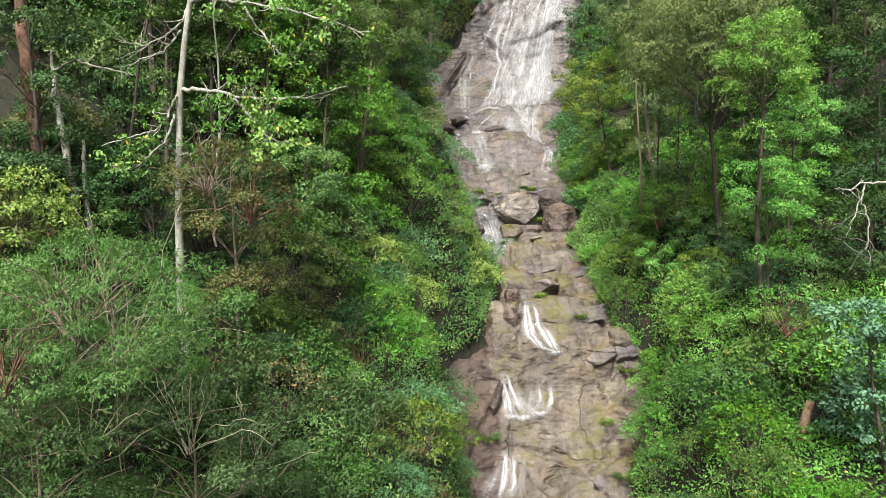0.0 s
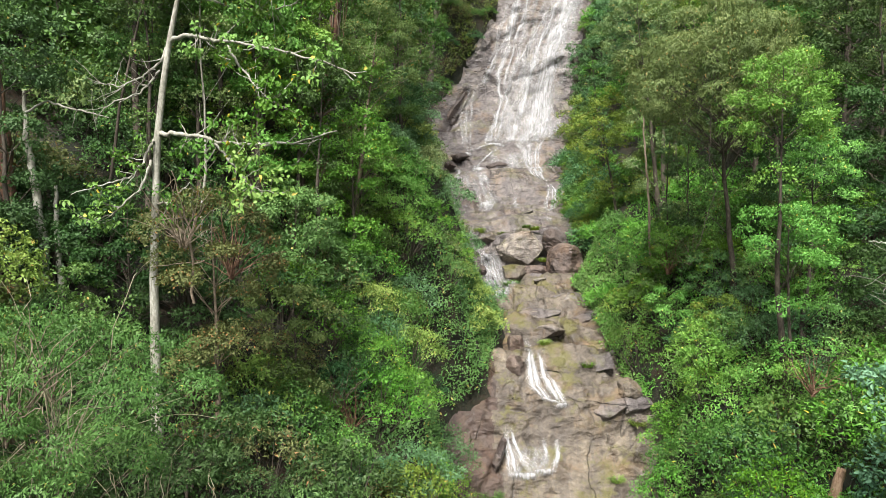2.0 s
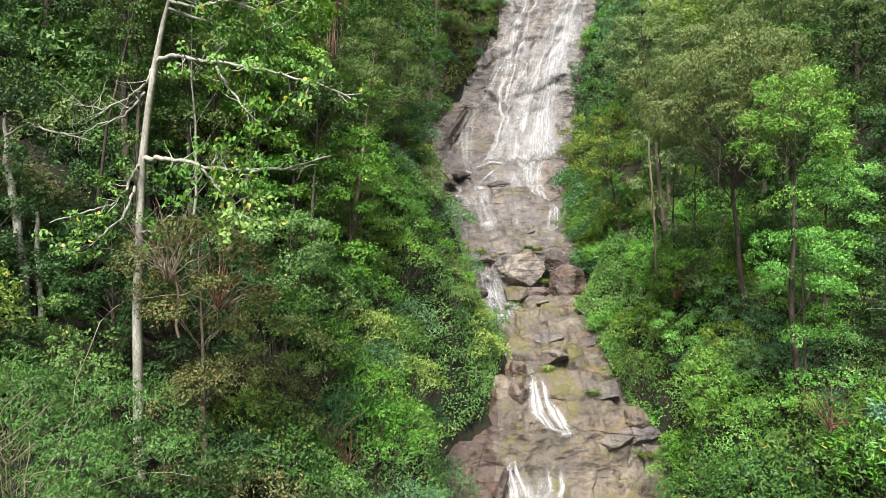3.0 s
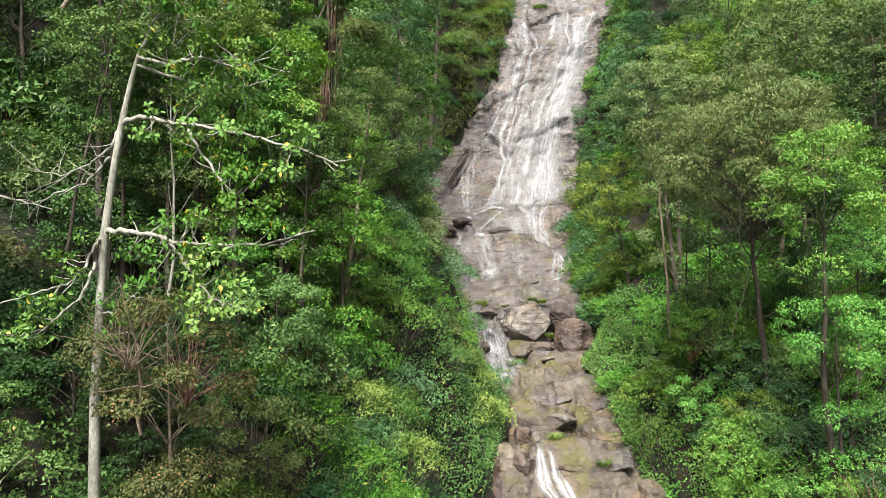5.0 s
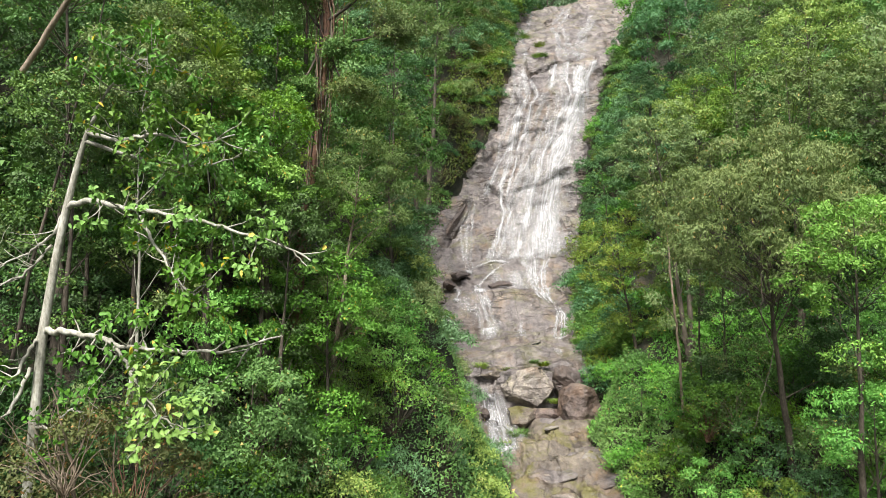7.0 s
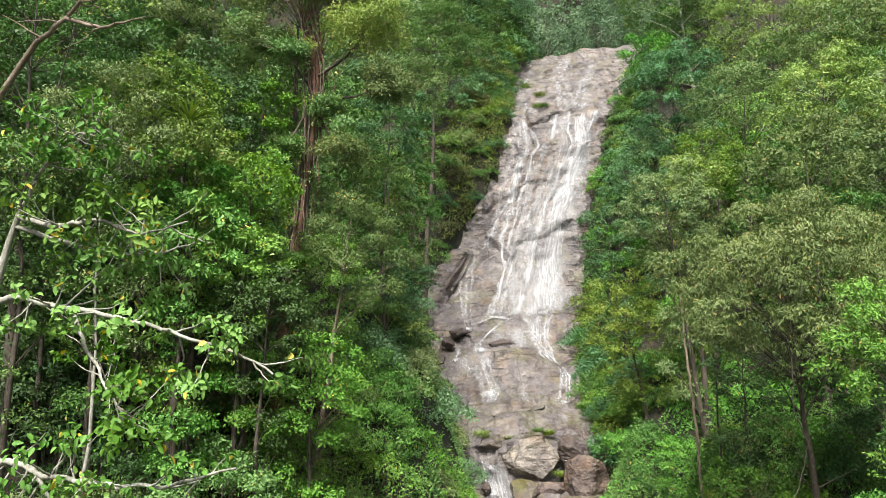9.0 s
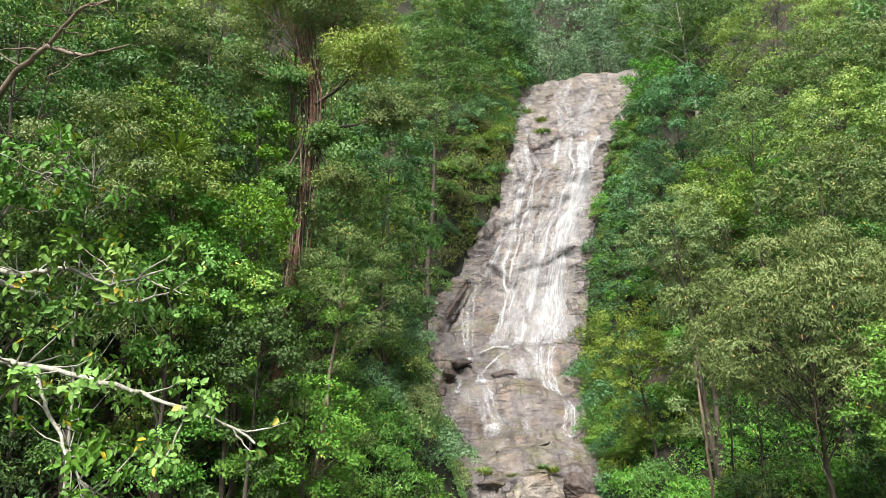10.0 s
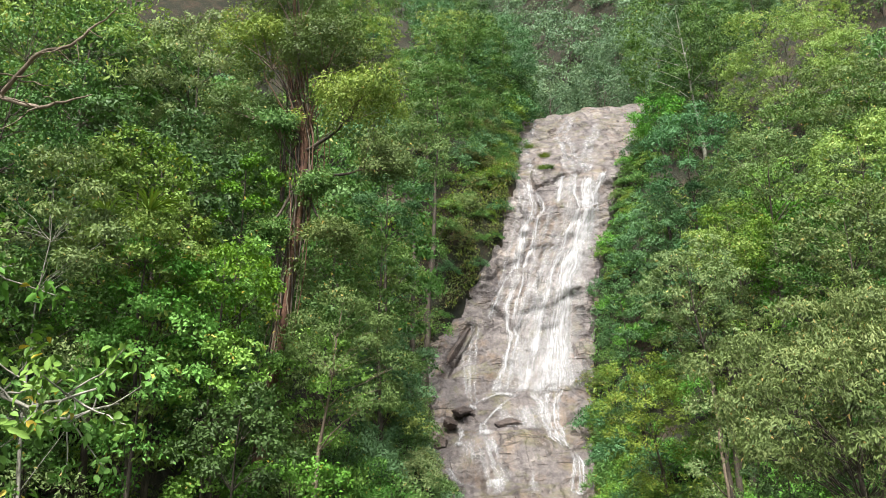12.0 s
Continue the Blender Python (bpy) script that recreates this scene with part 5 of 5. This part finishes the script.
            e = line[k] + way * rng.uniform(0.35, 1.25)
            tw = bent(rng, line[k], e, 6, 0.16, -0.05)
            twigs.append(tube(tw, np.linspace(r * 0.3, 0.007, 6), 4))
            if kindname != "bare":
                for q in (4, 5):
                    tips.append(tw[q])
                    outs.append(way * 0.5 + np.array([0, 0, 0.3]))
        tagged(mesh_ob("twig", *joined(twigs), BARK_PALE, bough), kind="stuff")
        if tips:
            dense = 12 if kindname in ("top", "high", "fork") else 9
            v, f = leaf_cloud(rng, np.array(tips), np.array(outs), dense, 0.165, 0.10, 0.13, 0.6, 0.5, 2)
            mesh_ob("foliage", v, f, LEAF["lime"], bough, smooth=False)
    return tagged(root, "slender pale-barked tree with long level limbs and large light green leaves", "tree")


pale_tree()


# ---- the old tree wrapped in vines ----
def vine_tree():
    rng = np.random.default_rng(78)
    root = new("tree")
    g = ground(-6.6, 41.2)
    trunk = np.array([(-6.7, 41.2, g - 0.8), (-6.3, 41, 16.3), (-5.8, 41, 20), (-5.32, 41, 24), (-5.1, 41, 26.4), (-5.0, 41, 28.3), (-5.3, 41, 31), (-5.6, 41, 33.5), (-5.7, 41, 36)])
    mesh_ob("trunk", *tube(trunk, [0.36, 0.28, 0.23, 0.2, 0.19, 0.22, 0.13, 0.08, 0.04], 10), BARK_RED, root, label="thick reddish trunk with peeling bark")
    zs = trunk[:, 2]

    def on(z):
        return np.array([np.interp(z, zs, trunk[:, 0]), np.interp(z, zs, trunk[:, 1]), z])
    for i in range(24):
        a = rng.uniform(0, 6.28)
        z0, z1 = rng.uniform(26, 33), rng.uniform(15, 27)
        n = 16
        zz = np.linspace(z0, z1, n)
        rr = rng.uniform(0.22, 0.45)
        line = np.array([on(z) + np.array([math.cos(a + k * 0.16) * rr, math.sin(a + k * 0.16) * rr, 0]) for k, z in enumerate(zz)]) + np.cumsum(rng.normal(0, 0.035, (n, 3)), 0)
        mesh_ob("vine", *tube(line, np.full(n, rng.uniform(0.012, 0.04)), 4), (BARK_RED, TWIG, BARK_DARK)[i % 3], root)
    for i in range(30):
        a, z = rng.uniform(0, 6.28), rng.uniform(26.6, 29.5)
        e = on(z) + np.array([math.cos(a) * rng.uniform(0.5, 1.9), math.sin(a) * rng.uniform(0.3, 1.2), rng.uniform(1.4, 5.0)])
        mesh_ob("shoot", *tube(bent(rng, on(z), e, 9, 0.16, 0.05), np.linspace(0.055, 0.012, 9), 5), (BARK_RED, TWIG, BARK_RED)[i % 3], root)
    for i in range(22):
        a, z = rng.uniform(0, 6.28), rng.uniform(26.2, 29.0)
        top = on(z) + np.array([math.cos(a) * rng.uniform(0.4, 1.1), math.sin(a) * rng.uniform(0.3, 0.8), 0.3])
        mesh_ob("root", *tube(bent(rng, top, top + np.array([rng.normal(0, 0.15), rng.normal(0, 0.15), -rng.uniform(0.8, 2.6)]), 7, 0.1), np.linspace(0.022, 0.006, 7), 4), (BARK_RED, BARK_DARK)[i % 2], root)
    for i in range(16):
        z, a = 16.5 + i * 0.9, rng.uniform(0, 6.28)
        c = on(z) + np.array([math.cos(a), math.sin(a) - 0.4, 0]) * 0.42
        pts, outs = shell_tips(rng, c, (0.4, 0.4, 0.5), 22, on(z))
        mesh_ob("creeper", *leaf_cloud(rng, pts, outs, 6, 0.17, 0.09, 0.14, 0.4), LEAF[("mid", "olive", "yellow")[i % 3]], root)
    crowns = [("yellow", -2.6, 40, 29.4, 2.0), ("olive", -3.9, 40.6, 32.0, 2.0), ("olive", -5.4, 40.4, 34.8, 2.1), ("yellow", -7.1, 41.6, 33.2, 2.0), ("olive", -7.8, 41.6, 30.2, 1.4), ("olive", -1.6, 39.6, 27.0, 1.3), ("mid", -6.2, 40.2, 28.8, 0.9), ("mid", -4.3, 40.3, 26.2, 0.7), ("olive", -3.6, 40.3, 24.0, 1.2), ("mid", -6.3, 40.3, 24.2, 0.8)]
    for leaf, x, y, z, r in crowns:
        c = np.array([x, y, z])
        p = bent(rng, on(min(z - 1.5, 29.5) if z > 28 else 27), c, 8, 0.1, -0.08)
        bough = mesh_ob("limb", *tube(p, np.linspace(0.09, 0.02, 8), 6), BARK_DARK, root)
        twigs, leaves = [], []
        for _ in range(9):
            e = c + unit(rng.normal(0, 1, 3)) * r * rng.uniform(0.35, 0.8) * np.array([1, 1, 0.7])
            twigs.append(tube(bent(rng, p[5], e, 5, 0.15), np.linspace(0.035, 0.008, 5), 4))
            pts, outs = shell_tips(rng, e, (r * 0.5, r * 0.5, r * 0.36), int(24 + 16 * r * r), c - np.array([0, 0, r * 0.5]))
            leaves.append(leaf_cloud(rng, pts, outs, 11, 0.145, 0.062, 0.16, 0.5))
        tagged(mesh_ob("twig", *joined(twigs), TWIG, bough), kind="stuff")
        mesh_ob("foliage", *joined(leaves), LEAF[leaf], bough, smooth=False)
    return tagged(root, "old tree with a reddish trunk wrapped in hanging vines", "tree")


vine_tree()


# ---- dead wood ----
def dead_stem(pts, radii, material, label, seed, twigs=0, category="dead tree"):
    rng = np.random.default_rng(seed)
    pts = np.array(pts, float)
    u = np.linspace(0, len(pts) - 1, len(pts) * 5)
    line = np.stack([np.interp(u, np.arange(len(pts)), pts[:, k]) for k in range(3)], 1) + rng.normal(0, 0.025, (len(u), 3))
    rad = np.interp(u, np.arange(len(pts)), radii)
    ob = mesh_ob("dead_tree" if twigs == 0 else "dead_branch", *tube(line, rad, 8), material)
    for _ in range(twigs):
        k = int(rng.uniform(0.15, 1) * (len(line) - 1))
        e = line[k] + unit(rng.normal(0, 1, 3)) * rng.uniform(0.4, 1.4)
        mesh_ob("twig", *tube(bent(rng, line[k], e, 7, 0.2), np.linspace(rad[k] * 0.5, 0.006, 7), 4), material, ob)
    return tagged(ob, label, category)


dead_stem([(14.2, 29.4, -4.6), (14.7, 29.0, -2.6), (15.2, 28.7, -0.9), (15.55, 28.6, 0.6)], [0.32, 0.28, 0.24, 0.17], BARK_DEAD, "broken reddish-brown dead trunk leaning on the bank", 5)
dead_stem([(-14.4, 27.5, 6), (-14.5, 27.5, 10.4), (-14.7, 27.5, 12.2), (-14.85, 27.4, 13.7), (-14.8, 27.3, 15.4)], [0.2, 0.17, 0.14, 0.11, 0.05], BARK_PALE, "thin pale dead trunk among the shrubs", 6)
dead_stem([(-14.8, 27.3, 14.6), (-13.6, 26.6, 14.9), (-12.4, 26.2, 14.5), (-11.2, 26.0, 14.2)], [0.05, 0.04, 0.03, 0.014], BARK_PALE, "crooked bare pale branch", 7, 6, "branch")
dead_stem([(-15.4, 27.6, 6), (-15.6, 27.5, 11), (-15.8, 27.5, 14), (-16.1, 27.5, 17.5)], [0.35, 0.3, 0.28, 0.2], BARK_RED, "brown trunk hung with dry vines", 8)
dead_stem([(-13.9, 27.6, 6), (-13.95, 27.5, 10.4), (-13.9, 27.5, 12)], [0.12, 0.1, 0.06], BARK_PALE, "thin pale dead trunk among the shrubs", 9)
dead_stem([(-13.6, 31, 22.0), (-11.6, 30.4, 24.6), (-10.4, 30, 25.3), (-9.2, 29.8, 24.9), (-7.9, 29.7, 25.2)], [0.10, 0.085, 0.07, 0.05, 0.015], TWIG, "long crooked bare limb", 10, 9, "branch")
dead_stem([(-10.4, 30, 25.3), (-9.4, 29.6, 26.2), (-8.3, 29.4, 26.4), (-7.2, 29.2, 27.2)], [0.06, 0.05, 0.04, 0.012], TWIG, "long crooked bare limb", 11, 9, "branch")
dead_stem([(17.6, 25.6, 9.0), (16.4, 24.6, 9.7), (15.4, 24.0, 9.85), (14.6, 24.0, 9.85), (14.1, 24.0, 9.6), (13.6, 24.0, 9.7)], [0.06, 0.05, 0.04, 0.03, 0.02, 0.01], BARK_PALE, "bare forked pale branch reaching over the shrubs", 12, 7, "branch")
dead_stem([(14.7, 24.0, 9.85), (14.45, 23.9, 9.2), (14.1, 23.8, 8.5), (14.0, 23.8, 8.0)], [0.03, 0.025, 0.018, 0.008], BARK_PALE, "drooping prong of the bare forked branch", 22, 5, "branch")
dead_stem([(14.5, 23.9, 9.3), (14.75, 23.8, 8.5), (14.7, 23.8, 7.6), (14.85, 23.8, 7.0)], [0.026, 0.022, 0.016, 0.008], BARK_PALE, "drooping prong of the bare forked branch", 23, 5, "branch")
dead_stem([(-3.9, 31.4, 0.8), (-3.8, 31.2, 2.8), (-3.5, 31, 4.6)], [0.05, 0.04, 0.012], BARK_RED, "reddish dry branches in the bank shrubs", 13, 22, "branch")
dead_stem([(-7.9, 24.4, 8), (-7.8, 24.1, 10.2), (-8.3, 23.9, 12.2)], [0.05, 0.04, 0.012], TWIG, "dry twigs over the half-dry tree", 14, 16, "branch")


dead_stem([(13.3, 46, 5), (13.2, 46, 11.8), (12.9, 46, 15.4), (12.8, 46, 18)], [0.09, 0.07, 0.06, 0.04], TWIG, "thin pale trunk in the shade under the domed tree", 15)
dead_stem([(14.6, 46.5, 6), (14.5, 46.4, 12.5), (14.7, 46.4, 17)], [0.06, 0.05, 0.03], BARK_DARK, "thin pale trunk in the shade under the domed tree", 16)
dead_stem([(13.2, 35.6, 17), (13.0, 35.4, 15.0), (12.9, 35.3, 13.2), (13.3, 35.3, 11.9), (12.8, 35.3, 10.4), (12.4, 35.3, 9.0)], [0.016, 0.02, 0.018, 0.018, 0.016, 0.012], BARK_DARK, "hanging crooked liana under the domed tree", 17, 4, "branch")
dead_stem([(14.4, 35.8, 16.4), (15.6, 35.5, 15.0), (16.6, 35.3, 13.4), (16.9, 35.2, 12.0)], [0.016, 0.018, 0.016, 0.01], BARK_DARK, "hanging crooked liana under the domed tree", 18, 3, "branch")


# ---- bare twiggy shrubs ----
def dry_shrub(x, y, z, r, seed, material, n=26, thick=0.022):
    rng = np.random.default_rng(seed)
    ob = new("dry_shrub")
    ob.matrix_basis = pose(x, y, z)
    for i in range(n):
        way = unit(rng.normal(0, 1, 3) * np.array([1, 1, 0.7]) + np.array([0, -0.3, 0.9]))
        L = r * rng.uniform(0.7, 1.5)
        mesh_ob("twig", *tube(bent(rng, (0, 0, -0.6), way * L, 9, 0.22, 0.1), np.linspace(thick, 0.004, 9), 4), material, ob)
    return tagged(ob, "leafless brown shrub of dry arching twigs", "shrub", "dry shrubs on the banks")


for _i, (_x, _y, _z, _r) in enumerate(((-3.6, 29.8, 2.6, 1.5), (-4.3, 29.9, 3.4, 1.2), (-2.0, 27.8, -0.6, 1.5), (-0.9, 28.2, -0.8, 1.1), (13.6, 43.4, 7.6, 1.6), (14.6, 42.6, 8.2, 1.3), (15.4, 30.6, 3.6, 1.4), (-8.0, 24.0, 10.4, 1.6), (-6.6, 24.2, 9.4, 1.4), (-7.2, 13.6, 7.6, 1.5), (-8.6, 13.4, 6.6, 1.6))):
    dry_shrub(_x, _y, _z, _r, 600 + _i, (BARK_RED, TWIG)[_i % 2])
for _i, (_x, _y, _z, _r) in enumerate(((-6.6, 14.4, 7.0, 2.2), (-8.2, 14.5, 6.4, 2.2), (-5.8, 15.4, 4.6, 1.9), (-9.4, 14.9, 5.4, 2.2), (-5.6, 18.6, 2.2, 1.9), (-10.2, 15.4, 6.8, 2.0), (-7.4, 14.4, 5.0, 2.2))):
    dry_shrub(_x, _y, _z, _r, 640 + _i, TWIG_PALE, 12, 0.012)


# ---- bird's-nest fern clumps ----
def fern(x, y, z, r, seed):
    rng = np.random.default_rng(seed)
    root = new("fern")
    root.matrix_basis = pose(x, y, z)
    for i in range(44):
        a = rng.uniform(0, 6.28)
        rise = rng.uniform(0.35, 1.1)
        k = np.linspace(0, 1, 7)[:, None]
        way = np.array([math.cos(a), math.sin(a), 0])
        line = way * k * r * rng.uniform(0.6, 1.1) + np.array([0, 0, 1]) * (k * rise * r - k ** 3 * 0.5 * rise * r)
        side = np.array([-math.sin(a), math.cos(a), 0])
        w = (np.sin(np.pi * np.clip(k, 0.04, 0.985)) ** 0.7) * 0.030 * r / 0.8
        v = np.concatenate([line - side * w, line + np.array([0, 0, -0.02]), line + side * w], 1).reshape(-1, 3)
        mesh_ob("frond", v, grid_faces(7, 3), LEAF["yellow"], root)
    return tagged(root, "yellow-green nest fern with long strap fronds", "fern")


fern(-7.9, 33.4, 23.2, 1.0, 1)
fern(-9.1, 33.3, 23.1, 0.8, 2)
fern(-5.6, 24.5, -0.6, 1.0, 3)
fern(-4.6, 25.5, -0.9, 0.9, 4)


# ---- grass tufts on the rocks ----
def tuft(x, y, z, r, seed, leaf="yellow"):
    rng = np.random.default_rng(seed)
    n = 300
    a = rng.uniform(0, 6.28, n)
    q = r * np.sqrt(rng.uniform(0, 1, n)) * 0.6
    base = np.stack([np.cos(a) * q, np.sin(a) * q, np.zeros(n)], 1)
    way = unit(np.stack([np.cos(a) * 0.6, np.sin(a) * 0.6, np.ones(n) * 0.9], 1) + rng.normal(0, 0.25, (n, 3)))
    L = rng.uniform(0.5, 1.1, n)[:, None] * r
    side = unit(np.cross(way, np.array([0, 0, 1.0]))) * 0.011 * (0.6 + r)
    bendy = np.stack([np.cos(a), np.sin(a), -np.ones(n) * 0.5], 1) * L * 0.35
    v = np.stack([base - side, base + side, base + way * L * 0.6 + side * 0.7, base + way * L * 0.6 - side * 0.7, base + way * L * 0.9 + bendy], 1).reshape(-1, 3)
    i = np.arange(n)[:, None] * 5
    f = np.concatenate([i + [0, 1, 2], i + [0, 2, 3], i + [3, 2, 4]], 1).reshape(-1, 3)
    ob = mesh_ob("grass_tuft", v, f, LEAF[leaf], smooth=False)
    ob.matrix_basis = pose(x, y, z)
    return tagged(ob, "tuft of yellow-green grass growing from the rock", "grass", "grass tufts on the rocks")


for _i, (_x, _s, _r, _k) in enumerate(((7.9, 39.9, 0.6, "yellow"), (7.2, 40.2, 0.5, "olive"), (8.5, 37.2, 0.6, "yellow"), (5.2, 41.2, 0.5, "olive"), (3.2, 41.5, 0.8, "yellow"), (5.4, 33.5, 0.9, "mid"), (4.6, 31.5, 0.8, "yellow"),
                                      (11.4, 45.6, 0.8, "bright"), (12.2, 89.3, 0.7, "yellow"), (12.9, 89.5, 0.8, "mid"), (13.4, 96.5, 0.9, "yellow"), (12.2, 103, 0.9, "yellow"),
                                      (6.4, 22.6, 0.5, "yellow"), (8.8, 21.0, 0.5, "yellow"), (9.6, 14.0, 0.5, "yellow"), (9.9, 10.5, 0.6, "mid"), (2.6, 13.0, 0.7, "mid"), (11.2, 17.0, 0.6, "yellow"))):
    _p, _nn = bed_point(_x, _s)
    tuft(_p.x, _p.y, _p.z + (0.9 if _i < 3 else 0), _r, 400 + _i, _k)
